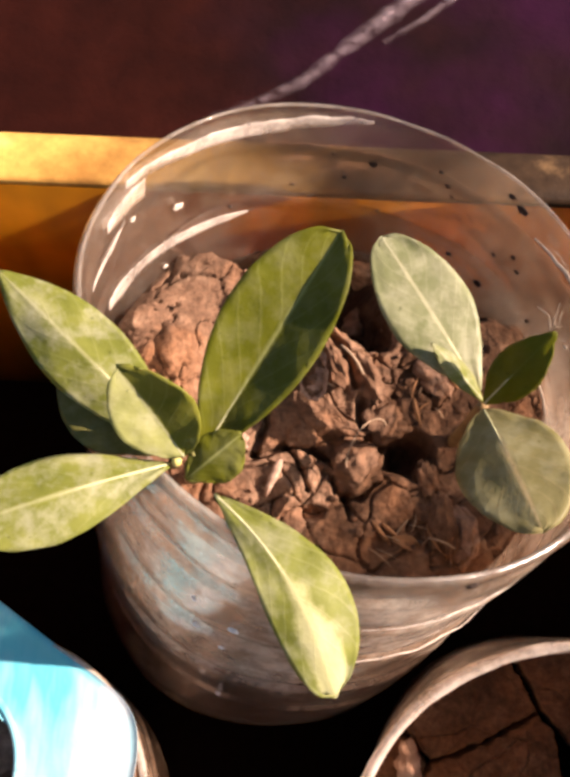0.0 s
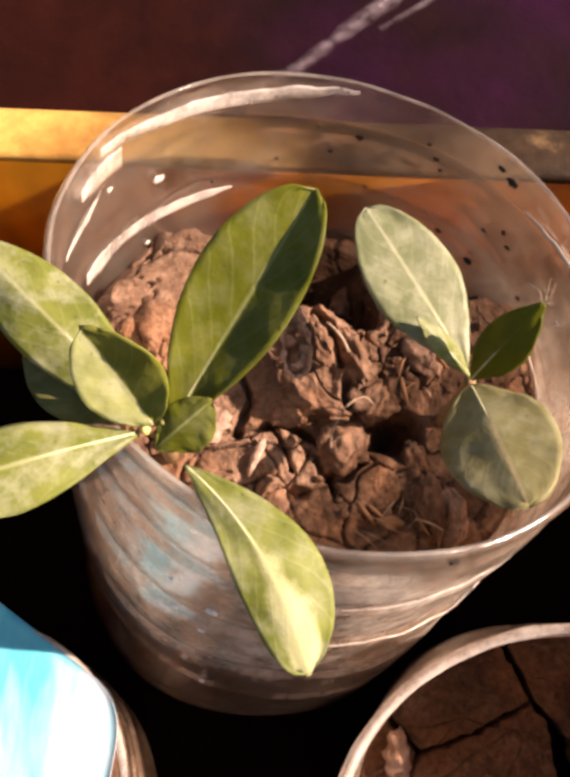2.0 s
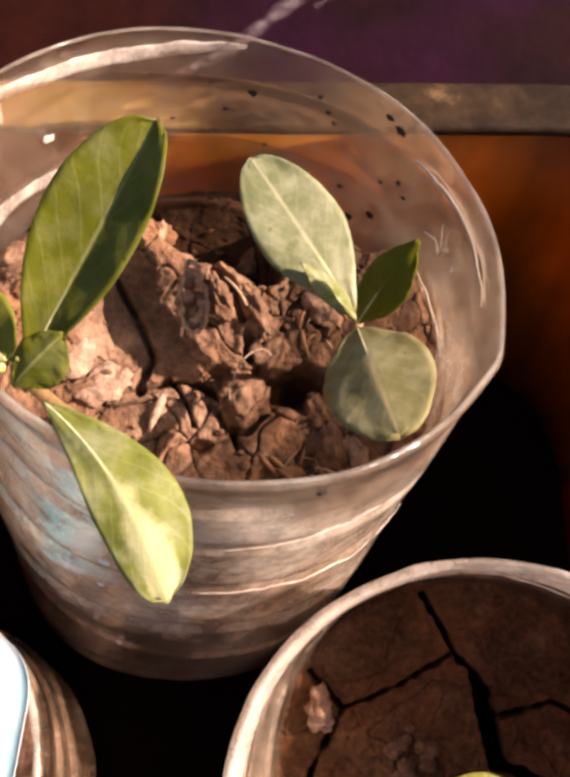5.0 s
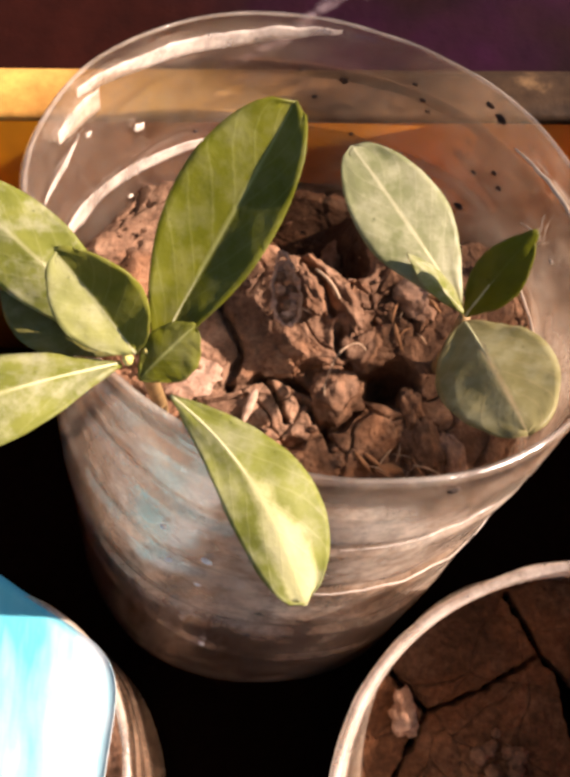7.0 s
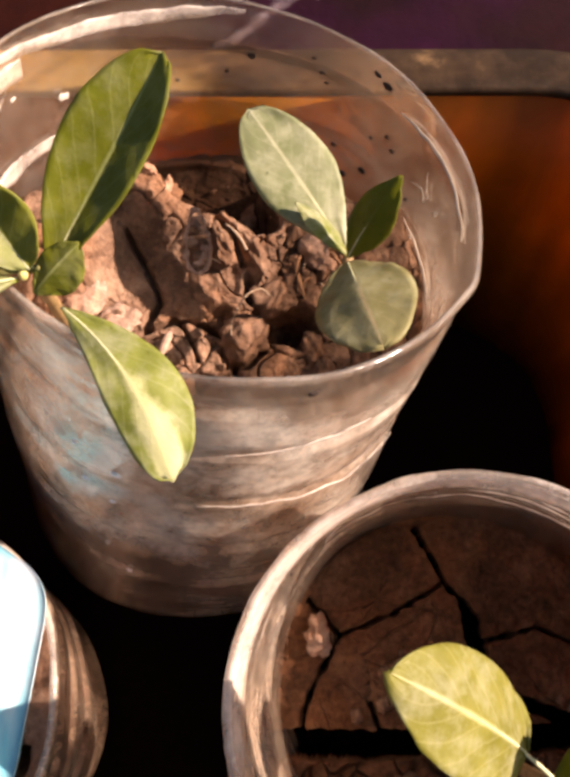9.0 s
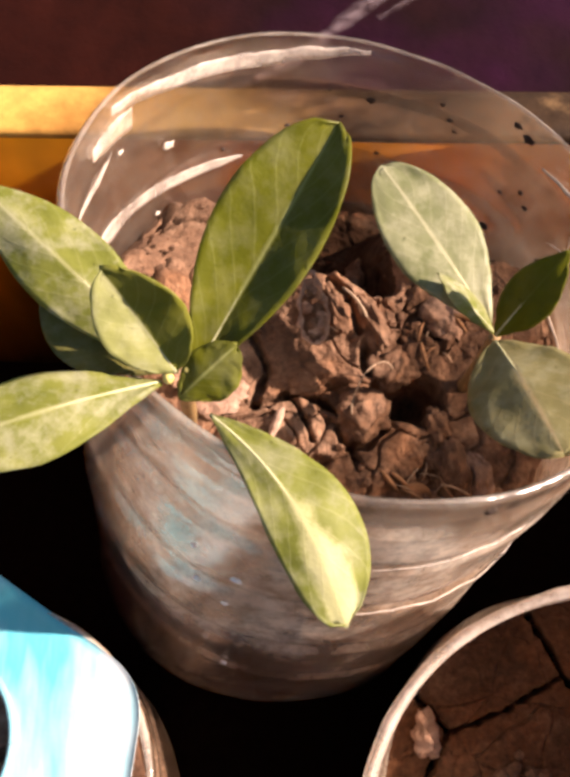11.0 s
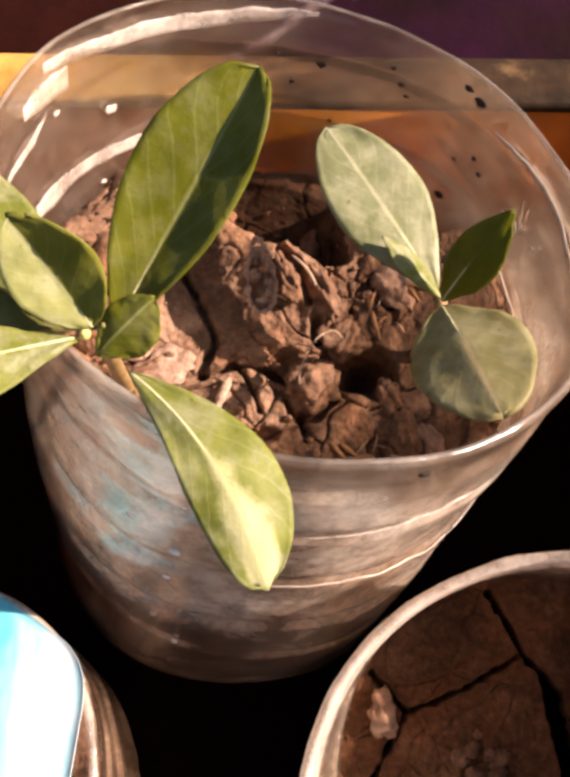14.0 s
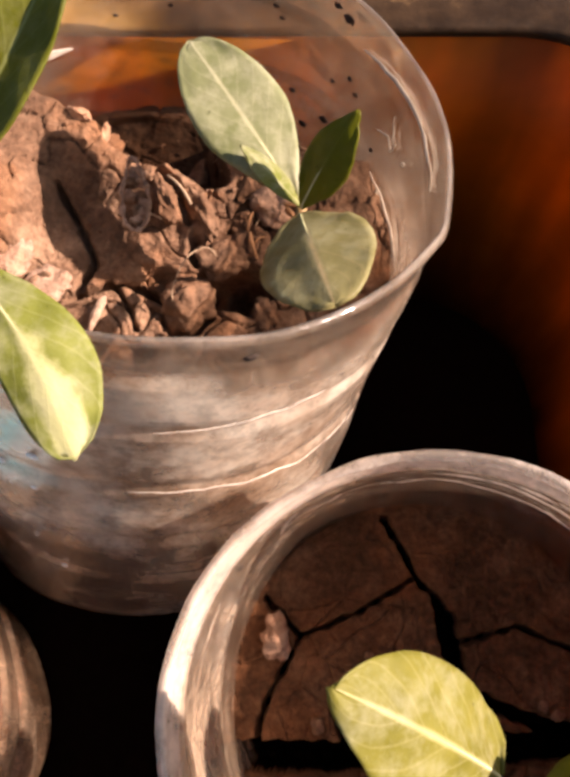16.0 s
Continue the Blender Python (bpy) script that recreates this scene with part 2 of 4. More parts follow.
def rim_material():
    """Yellow-orange plastic, bleached in patches, darker ash-brown round one corner."""
    m = Mat("pale worn rim")
    v = m.coords()
    c = m.ramp(m.noise(v, 22, 5, 0.6), (0.36, (0.46, 0.22, 0.050)), (0.50, (0.72, 0.40, 0.095)), (0.64, (0.86, 0.60, 0.25)))
    reach = m.n("Mapping")
    reach.inputs["Scale"].default_value = (1.0, 2.6, 1.0)
    m.to(v, reach.inputs[0])
    away = m.n("VectorMath")
    away.operation = "DISTANCE"
    m.to(reach.outputs[0], away.inputs[0])
    away.inputs[1].default_value = (0.062, 0.143, 0.109)
    corner_dark = m.ramp(m.math("ADD", away.outputs["Value"], m.math("MULTIPLY_ADD", m.noise(v, 45, 4, 0.6), 0.06, -0.03)), (0.060, 1.0), (0.125, 0.0))
    ash = m.ramp(m.noise(v, 60, 5, 0.7), (0.40, (0.022, 0.012, 0.006)), (0.58, (0.046, 0.026, 0.013)), (0.70, (0.15, 0.088, 0.040)))
    c = m.mix(corner_dark, c, ash)
    fine = m.ramp(m.noise(v, 420, 4, 0.6), (0.3, 0.82), (0.7, 1.08))
    c = m.mix(1.0, c, fine, "MULTIPLY")
    return m.done(m.principled(c, 0.5, m.bump(m.noise(v, 150, 5), 0.4, 0.001), 0.12))


SOIL_DRY = soil_material("dry soil", (0.078, 0.040, 0.023), (0.170, 0.094, 0.056), (0.33, 0.202, 0.128))
SOIL_SHADED = soil_material("moist soil with shade painted in", (0.017, 0.008, 0.004), (0.040, 0.020, 0.011), (0.10, 0.056, 0.032))
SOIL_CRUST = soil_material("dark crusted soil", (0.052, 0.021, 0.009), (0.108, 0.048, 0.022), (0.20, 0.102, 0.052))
SOIL_LOWER = soil_material("dark brown lower soil", (0.052, 0.023, 0.014), (0.108, 0.054, 0.034), (0.21, 0.115, 0.075))
CLEAR = plastic_material("clouded clear plastic", 0.048, 1.0, 0.112, 0.0, (0.99, 0.95, 0.90), stretch_z=1.15, wrinkle=0.42, towards=-68, least=0.08, share=0.5, veil_towards=-10, lean_x=0.26)
CLEAR_B = plastic_material("scuffed clear plastic", 0.31, 0.40, 0.066, 0.1, (0.99, 0.96, 0.93), 110.0, 1.5, wrinkle=0.45, towards=180, least=0.15, haze_least=0.26, share=0.55)
CLEAR_C = plastic_material("crinkled clear plastic", 0.60, 0.60, 0.060, 0.1, (0.98, 0.95, 0.92), 150.0, 0.35, 0.9, share=0.75)
LIP = lip_material("cut plastic edge", 0.15)
MILK_SHINE = lip_material("milky plastic and painted highlights", 0.76)
CREAM = lip_material("cream clouded plastic", 0.70)
LIP_MILKY = lip_material("milky plastic edge", 0.58)
LEAF = leaf_material("leaf green", (0.145, 0.172, 0.024), (0.32, 0.33, 0.085), 0.75)
LEAF_TWO = leaf_material("leaf mid green", (0.100, 0.112, 0.005), (0.190, 0.195, 0.018), 0.16, (0.42, 0.44, 0.16))
LEAF_YOUNG = leaf_material("young leaf, sheen painted on one half", (0.15, 0.165, 0.018), (0.25, 0.25, 0.040), 0.5, half=0.4, sheen_colour=(0.55, 0.57, 0.30))
LEAF_FRESH = leaf_material("leaf fresh green, pale along its midrib", (0.14, 0.16, 0.022), (0.28, 0.30, 0.07), 0.45, (0.66, 0.64, 0.36), rough=0.55, bleached=0.85)
LEAF_DARK = leaf_material("leaf deep green", (0.090, 0.098, 0.002), (0.165, 0.170, 0.004), 0.04, (0.17, 0.18, 0.02))
LEAF_PALE = leaf_material("leaf pale dusty", (0.215, 0.235, 0.115), (0.35, 0.36, 0.22), 0.65, (0.66, 0.63, 0.44))
LEAF_DULL = leaf_material("leaf dull olive", (0.125, 0.120, 0.026), (0.23, 0.215, 0.070), 0.32, (0.40, 0.34, 0.18))
LEAF_OLIVE = leaf_material("leaf faded olive", (0.23, 0.205, 0.085), (0.37, 0.33, 0.17), 0.4, (0.62, 0.47, 0.27))
LEAF_YELLOW = leaf_material("leaf yellow green", (0.160, 0.150, 0.018), (0.27, 0.25, 0.055), 0.36, (0.66, 0.60, 0.33), rough=0.55)


def plain(name, color, rough=0.6, spec=0.3, vary=0.25, scale=400):
    m = Mat(name)
    v = m.coords()
    k = m.ramp(m.noise(v, scale, 4), (0.3, 1 - vary), (0.7, 1 + vary))
    return m.done(m.principled(m.mix(1.0, color, k, "MULTIPLY"), rough, m.bump(m.noise(v, scale * 2, 3), 0.2, 0.0005), spec))


STEM = plain("stem", (0.24, 0.15, 0.06), 0.6)
RIB = plain("leaf rib", (0.52, 0.50, 0.27), 0.5)
BUD = plain("bud", (0.62, 0.52, 0.16), 0.5)
ROOT = plain("root", (0.36, 0.25, 0.16), 0.7)
HUSK = plain("dry orange-brown husk", (0.30, 0.155, 0.075), 0.75, 0.2, 0.4, 260)
SPECK = plain("dirt speck", (0.035, 0.022, 0.016), 0.9)
SCRATCH = plain("scratched plastic", (0.52, 0.44, 0.36), 0.5)
TUB = tub_material()
TUB_RIM = rim_material()
SOIL_PALE = soil_material("pale dry soil", (0.20, 0.115, 0.072), (0.34, 0.21, 0.145), (0.54, 0.37, 0.27))
LIME = plain("lime", (0.90, 0.88, 0.84), 0.25, 0.5, 0.1)
LIGHT_STREAK = light_streak_material()
# black that stands in for deep shade in the tub and the soil's splits
SHADE_BLACK = plain("black for deep shade", (0.006, 0.003, 0.002), 0.95, 0.0)


def cloth_material():
    m = Mat("dark purple cloth")
    v = m.coords()
    sep = m.n("SeparateXYZ")
    m.to(v, sep.inputs[0])
    band = m.math("SINE", m.math("ADD", m.math("MULTIPLY", sep.outputs[0], 10.5), m.math("MULTIPLY", m.noise(v, 3, 2, 0.5), 0.9)))
    hue = m.math("ADD", m.math("MULTIPLY_ADD", band, 0.24, -0.10), m.noise(v, 9, 4, 0.5))
    c = m.ramp(hue, (0.28, (0.0185, 0.0032, 0.0016)), (0.50, (0.0110, 0.0026, 0.0036)), (0.64, (0.0170, 0.0020, 0.0115)))
    smudge = m.ramp(m.noise(v, 24, 5, 0.6), (0.36, 0.68), (0.64, 1.25))
    c = m.mix(1.0, c, smudge, "MULTIPLY")
    weave = m.ramp(m.noise(v, 1400, 2, 0.5), (0.3, 0.8), (0.7, 1.15))
    c = m.mix(1.0, c, weave, "MULTIPLY")
    return m.done(m.principled(c, 0.75, m.bump(m.noise(v, 45, 4), 0.3, 0.004), 0.06))


def collar_material():
    m = Mat("pale blue plastic")
    v = m.coords()
    mp = m.n("Mapping")
    mp.inputs["Rotation"].default_value = (0, 0, 0.25)
    mp.inputs["Scale"].default_value = (1, 0.22, 1)
    m.to(v, mp.inputs[0])
    sep = m.n("SeparateXYZ")
    m.to(v, sep.inputs[0])
    fade = m.math("MULTIPLY_ADD", sep.outputs[0], -7.0, -0.33)
    tone = m.math("ADD", m.math("MAXIMUM", fade, 0.0), m.noise(mp.outputs[0], 75, 4, 0.6))
    c = m.ramp(tone, (0.46, (0.56, 0.62, 0.64)), (0.54, (0.34, 0.60, 0.66)), (0.66, (0.11, 0.50, 0.60)), (0.92, (0.26, 0.60, 0.68)))
    return m.done(m.principled(c, 0.4, m.bump(m.noise(v, 120, 4), 0.25, 0.001), 0.4))


CLOTH, COLLAR = cloth_material(), collar_material()


# ---- helpers ----
def part(name, bm, material, parent, label="", smooth=True):
    """Links a bmesh as one mesh object under a thing or a part."""
    me = bpy.data.meshes.new(name)
    bm.normal_update()
    bm.to_mesh(me)
    bm.free()
    for p in me.polygons:
        p.use_smooth = smooth
    me.materials.append(material)
    ob = new(name, me)
    ob.parent = parent
    if label:
        ob["label"] = label
    return ob


def mesh_part(name, verts, faces, material, parent, label="", smooth=True):
    me = bpy.data.meshes.new(name)
    me.from_pydata([tuple(v) for v in verts], [], faces)
    me.update()
    for p in me.polygons:
        p.use_smooth = smooth
    me.materials.append(material)
    ob = new(name, me)
    ob.parent = parent
    if label:
        ob["label"] = label
    return ob


def thing(name, label, category, group="", kind=""):
    return tagged(new(name), label, category, group, kind)


def tube(points, radii, sides=8):
    """Vertices and faces of a tapered tube along points."""
    pts = [Vector(p) for p in points]
    vs, fs = [], []
    for i, p in enumerate(pts):
        d = (pts[min(i + 1, len(pts) - 1)] - pts[max(i - 1, 0)]).normalized()
        a = d.orthogonal().normalized() if abs(d.z) > 0.95 else d.cross(Vector((0, 0, 1))).normalized()
        b = d.cross(a)
        for k in range(sides):
            t = 2 * math.pi * k / sides
            vs.append(p + radii[i] * (math.cos(t) * a + math.sin(t) * b))
    n = len(pts)
    for i in range(n - 1):
        for k in range(sides):
            j = (k + 1) % sides
            fs.append((i * sides + k, i * sides + j, (i + 1) * sides + j, (i + 1) * sides + k))
    fs.append(tuple(range(sides))[::-1])
    fs.append(tuple((n - 1) * sides + k for k in range(sides)))
    return vs, fs


def bezier(a, b, c, n):
    a, b, c = Vector(a), Vector(b), Vector(c)
    return [a * (1 - t) ** 2 + b * 2 * t * (1 - t) + c * t * t for t in (i / (n - 1) for i in range(n))]


def axis_frame(centre, up):
    """The pose of a round thing that stands at centre with its axis along up."""
    z = Vector(up).normalized()
    x = Vector((1, 0, 0))
    x = (x - z * x.dot(z)).normalized()
    y = z.cross(x)
    m = Matrix((x, y, z)).transposed().to_4x4()
    m.translation = Vector(centre)
    return m


# ---- ground and tub ----
TUB_FLOOR, RIM_Z = 0.012, 0.109
BACK_Y, RIGHT_X, LEFT_X, FRONT_Y, WALL = 0.0480, 0.0960, -0.170, -0.200, 0.0122
TUB_TURN = Matrix.Translation((0.0, 0.05, 0.0)) @ Matrix.Rotation(radians(-2.3), 4, "Z") @ Matrix.Translation((0.0, -0.05, 0.0))

bm = bmesh.new()
bmesh.ops.create_grid(bm, x_segments=40, y_segments=40, size=30)
ground = part("ground", bm, CLOTH, None)
tagged(ground, "dark purple brown cloth spread flat under the tub", "cloth", kind="structure")

tub = thing("plastic_tub", "open orange-brown plastic tub with a pale worn rim", "tub")


def loop(grow, corner, n=14):
    """A rounded rectangle round the tub's inside, grown outwards."""
    x0, x1, y0, y1 = LEFT_X - grow, RIGHT_X + grow, FRONT_Y - grow, BACK_Y + grow
    r = max(corner + grow, 0.002)
    out = []
    for cx, cy, a0 in ((x1 - r, y1 - r, 0), (x0 + r, y1 - r, 90), (x0 + r, y0 + r, 180), (x1 - r, y0 + r, 270)):
        out += [(cx + r * math.cos(radians(a0 + 90 * k / n)), cy + r * math.sin(radians(a0 + 90 * k / n))) for k in range(n + 1)]
    return [tuple((TUB_TURN @ Vector((x, y, 0)))[:2]) for x, y in out]


def band(rings, closed):
    """Faces between loops given as (grow, corner, z)."""
    vs, fs = [], []
    for grow, corner, z in rings:
        vs += [(x, y, z) for x, y in loop(grow, corner)]
    m = len(loop(0, 0.03))
    n = len(rings)
    for i in range(n if closed else n - 1):
        j = (i + 1) % n
        for k in range(m):
            l = (k + 1) % m
            fs.append((i * m + k, i * m + l, j * m + l, j * m + k))
    return vs, fs


CORNER = 0.030
wall_rings = [(0.0, CORNER, RIM_Z - 0.0032), (0.0012, CORNER, 0.07), (-0.001, CORNER + 0.006, 0.03), (-0.005, CORNER + 0.012, 0.0125),
              (-0.005, CORNER + 0.012, 0.0), (WALL - 0.006, CORNER, 0.0), (WALL - 0.003, CORNER, 0.06), (WALL - 0.001, CORNER, RIM_Z - 0.0032)]
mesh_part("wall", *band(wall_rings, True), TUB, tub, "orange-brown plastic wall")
rim_rings = [(0.0006, CORNER, RIM_Z - 0.0032), (-0.0006, CORNER, RIM_Z - 0.0024), (-0.0007, CORNER, RIM_Z - 0.0007), (0.0002, CORNER, RIM_Z - 0.0001), (0.003, CORNER, RIM_Z + 0.0004),
             (WALL - 0.003, CORNER, RIM_Z + 0.0002), (WALL - 0.0004, CORNER, RIM_Z - 0.0006), (WALL + 0.0002, CORNER, RIM_Z - 0.0012), (WALL, CORNER, RIM_Z - 0.0032)]
mesh_part("rim", *band(rim_rings, True), TUB_RIM, tub, "pale worn flat rim")
floor_outline = loop(-0.0052, CORNER + 0.012)
vs = [(x, y, z) for z in (0.001, TUB_FLOOR) for x, y in floor_outline]
m_ = len(floor_outline)
fs = [tuple(range(m_))[::-1], tuple(range(m_, 2 * m_))] + [(k, (k + 1) % m_, m_ + (k + 1) % m_, m_ + k) for k in range(m_)]
# the shade round the cups is put into the bottom's black
mesh_part("bottom", vs, fs, SHADE_BLACK, tub, "bottom coloured black for deep shade", smooth=False)


# ---- cups ----
def cup(name, label, base, up, height, profile, rim_slope, material, thick=0.0007, sides=128, wobble=0.0009, seed=0, lip=None, lip_r=0.0006, kink=None):
    """A cut plastic bottle. profile: (depth below the cut edge, radius); rim_slope: how the cut edge leans in the cup's own x and y;
    kink: (angle, depth, spread) of a bent corner."""
    ob = thing(name, label, "plastic cup", "cut plastic cups")
    ob.matrix_world = axis_frame(base, up)
    prof = []
    for (s0, r0), (s1, r1) in zip(profile, profile[1:]):
        n = max(1, round(math.hypot(s1 - s0, r1 - r0) / 0.0012))
        prof += [(s0 + (s1 - s0) * i / n, r0 + (r1 - r0) * i / n) for i in range(n)]
    prof.append(profile[-1])
    vs, fs = [], []
    rows = len(prof)

    def ring(s, r, off):
        for k in range(sides):
            t = 2 * math.pi * k / sides
            c, q = math.cos(t), math.sin(t)
            f = max(0.0, 1 - s / (0.75 * height))
            w = wobble * noise.noise(Vector((c * 1.6, q * 1.6, s * 25 + seed))) * 2.0 * min(1.0, s / 0.02 + 0.6)
            rr = r + w - off
            if kink:
                away = (t - radians(kink[0]) + math.pi) % (2 * math.pi) - math.pi
                rr += kink[1] * math.exp(-abs(away) / radians(kink[2])) * max(0.0, 1 - s / 0.03)
            z = height - s + f * (rim_slope[0] * r * c + rim_slope[1] * r * q)
            z += 0.0034 * noise.noise(Vector((c * 1.9, q * 1.9, s * 14 + seed))) * min(1.0, max(0.0, (s - 0.004) / 0.02)) * min(1.0, max(0.0, (height - 0.008 - s) / 0.01))
            if s < 0.004:
                z += (1 - s / 0.004) * 0.0008 * noise.noise(Vector((c * 3.1, q * 3.1, seed + 9)))
            vs.append((rr * c, rr * q, max(z, off * 0.9)))

    for s, r in prof:
        ring(s, r, 0.0)
    for s, r in reversed(prof):
        ring(s, r, thick)
    total = 2 * rows
    for i in range(total):
        j = (i + 1) % total
        if i == rows - 1:
            continue
        for k in range(sides):
            l = (k + 1) % sides
            fs.append((i * sides + k, j * sides + k, j * sides + l, i * sides + l))
    # bottoms
    fs.append(tuple((rows - 1) * sides + k for k in range(sides))[::-1])
    fs.append(tuple(rows * sides + k for k in range(sides)))
    mesh_part("shell", vs, fs, material, ob)
    if lip:
        # a rounded bead along the cut edge
        bead, quads, n = [], [], 10
        for k in range(sides):
            p = Vector(vs[k]).lerp(Vector(vs[(total - 1) * sides + k]), 0.5)
            out = Vector((p.x, p.y, 0)).normalized()
            rr = lip_r * (1 + 0.25 * noise.noise(Vector((k * 0.35, seed, 2))))
            bead += [p + out * (rr * math.cos(2 * math.pi * i / n)) + Vector((0, 0, rr * (math.sin(2 * math.pi * i / n) - 0.2))) for i in range(n)]
        for k in range(sides):
            l = (k + 1) % sides
            quads += [(k * n + i, l * n + i, l * n + (i + 1) % n, k * n + (i + 1) % n) for i in range(n)]
        mesh_part("rim", bead, quads, lip, ob, "pale rounded edge")
    return ob


def ribbed(r_top, height, ribs, depth, r_low, lip=0.0009):
    """The profile of a bottle wall with ring grooves at the given depths."""
    out = [(0.0, r_top + lip * 0.4), (0.0007, r_top + lip), (0.0016, r_top + lip * 0.6)]
    slope = lambda s: r_top + (r_low - r_top) * s / height
    for s in ribs:
        out += [(s - 0.0022, slope(s)), (s - 0.0008, slope(s) - depth), (s + 0.0008, slope(s) - depth), (s + 0.0024, slope(s) + 0.0001)]
    out += [(height - 0.007, slope(height)), (height - 0.003, slope(height) - 0.0012), (height - 0.0008, slope(height) - 0.0045), (height, slope(height) - 0.008)]
    return out


A_UP, A_BASE, A_H, A_R = Vector((0.1594, 0.1497, 1.0)), Vector((-0.0174, -0.0120, 0.0222)), 0.1165, 0.0456
B_UP, B_BASE, B_H, B_R = Vector((-0.138, -0.186, 1.0)), Vector((0.0483, -0.0697, 0.0210)), 0.0802, 0.0417
C_BASE, C_H, C_R = Vector((-0.0795, -0.0770, 0.0122)), 0.0650, 0.0418

cup_back = cup("plastic_cup", "large cut clear plastic bottle with ring grooves, full of soil", A_BASE, A_UP, A_H,
               ribbed(A_R - 0.0004, A_H, (0.0082, 0.0228, 0.0415, 0.0610, 0.0810), 0.00045, A_R - 0.0006), (-0.068, 0.023), CLEAR, seed=1, lip=LIP, lip_r=0.00034, kink=(-27, 0.0020, 11))
cup_side = cup("plastic_cup", "smaller clear plastic cup with scuffed rim, half full of cracked soil", B_BASE, B_UP, B_H,
               ribbed(B_R - 0.0004, B_H, (0.0085, 0.0300), 0.0005, 0.0383), (0.049, 0.062), CLEAR_B, seed=4, lip=LIP_MILKY, lip_r=0.0009)
cup_blue = cup("plastic_cup", "clear plastic cup under a pale blue plastic collar", C_BASE, (0.0, 0.0, 1.0), C_H,
               ribbed(C_R, C_H, (0.010, 0.024, 0.038), 0.0008, 0.039), (0.0, 0.0), CLEAR_C, seed=7, wobble=0.0016, lip=LIP_MILKY, lip_r=0.0007)


# ---- soil ----
def crack_depth(x, y, size, width, seed):
    """How deep the crust's cracks are at a place, 0 to 1."""
    p = Vector((x / size, y / size, seed))
    p += 0.35 * Vector((noise.noise(p * 1.3), noise.noise(p * 1.3 + Vector((7, 3, 1))), 0))
    p.z = seed
    d, _ = noise.voronoi(p)
    g = d[1] - d[0]
    return max(0.0, 1 - g / width) ** 1.5


def soil_body(parent, name, label, centre, normal, radius, relief, material, floor_drop, rings=95, sides=230, lower_soil=None, chasm=None):
    """A plug of soil: a rough top on the plane through centre, and a rounded body below."""
    m = axis_frame(centre, normal)
    vs, fs = [m @ Vector((0, 0, relief(0, 0)))], []
    for i in range(1, rings + 1):
        r = radius * (i / rings) ** 0.92
        for k in range(sides):
            t = 2 * math.pi * k / sides
            x, y = r * math.cos(t), r * math.sin(t)
            vs.append(m @ Vector((x, y, relief(x, y))))
    for k in range(sides):
        fs.append((0, 1 + k, 1 + (k + 1) % sides))
    for i in range(rings - 1):
        a, b = 1 + i * sides, 1 + (i + 1) * sides
        for k in range(sides):
            l = (k + 1) % sides
            fs.append((a + k, b + k, b + l, a + l))
    last = 1 + (rings - 1) * sides
    base = len(vs)
    steps = 30
    axis = (floor_drop[1] - Vector(centre)).normalized()
    depth = (floor_drop[1] - Vector(centre)).length
    for j in range(1, steps + 1):
        f = j / steps
        for k in range(sides):
            t = 2 * math.pi * k / sides
            rr = (radius + (floor_drop[0] - radius) * f)
            if f > 0.93:
                rr -= 0.003
            lump = 0.0008 * noise.noise(Vector((math.cos(t) * 9, math.sin(t) * 9, f * 9)))
            q = Vector((math.cos(t) * (rr + lump), math.sin(t) * (rr + lump), 0))
            top = m @ (q + Vector((0, 0, relief(q.x, q.y) - 0.0002)))
            low = axis_frame(floor_drop[1], -axis) @ q
            vs.append(top.lerp(low, f))
    rows = [last] + [base + j * sides for j in range(steps)]
    for a, b in zip(rows, rows[1:]):
        for k in range(sides):
            l = (k + 1) % sides
            fs.append((a + k, b + k, b + l, a + l))
    fs.append(tuple(rows[-1] + k for k in range(sides))[::-1])
    ob = mesh_part(name, vs, fs, material, parent, label)
    if lower_soil:
        # the lower soil is a darker brown
        ob.data.materials.append(lower_soil)
        ob.data.materials.append(SOIL_SHADED)
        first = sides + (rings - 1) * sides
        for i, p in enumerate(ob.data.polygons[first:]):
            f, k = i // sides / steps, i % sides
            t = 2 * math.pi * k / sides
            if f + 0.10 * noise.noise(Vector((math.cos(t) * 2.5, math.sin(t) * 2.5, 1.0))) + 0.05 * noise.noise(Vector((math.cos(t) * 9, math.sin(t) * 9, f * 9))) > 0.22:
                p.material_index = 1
        # behind the broken crust the hollow's shade is put into darker soil
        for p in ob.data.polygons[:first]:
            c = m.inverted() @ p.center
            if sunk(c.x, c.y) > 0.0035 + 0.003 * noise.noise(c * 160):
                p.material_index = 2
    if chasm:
        # the deep shade in the widest splits is put in as black faces
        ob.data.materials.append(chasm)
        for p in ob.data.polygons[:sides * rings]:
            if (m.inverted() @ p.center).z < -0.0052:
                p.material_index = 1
    return ob


def lumps(x, y, size, seed):
    """Clods of a size: how far a place is from a seam between two, a number for its clod, and how high in it the place is."""
    p = Vector((x / size, y / size, seed))
    p += 0.30 * Vector((noise.noise(p * 1.7), noise.noise(p * 1.7 + Vector((7, 3, 1))), 0))
    p.z = seed
    d, at = noise.voronoi(p)
    return d[1] - d[0], noise.noise(at[0] * 3.7 + Vector((seed, 1, 2))), max(0.0, 1 - d[0] * d[0])


def hill(v):
    v = min(1.0, max(0.0, v))
    return v * v * (3 - 2 * v)


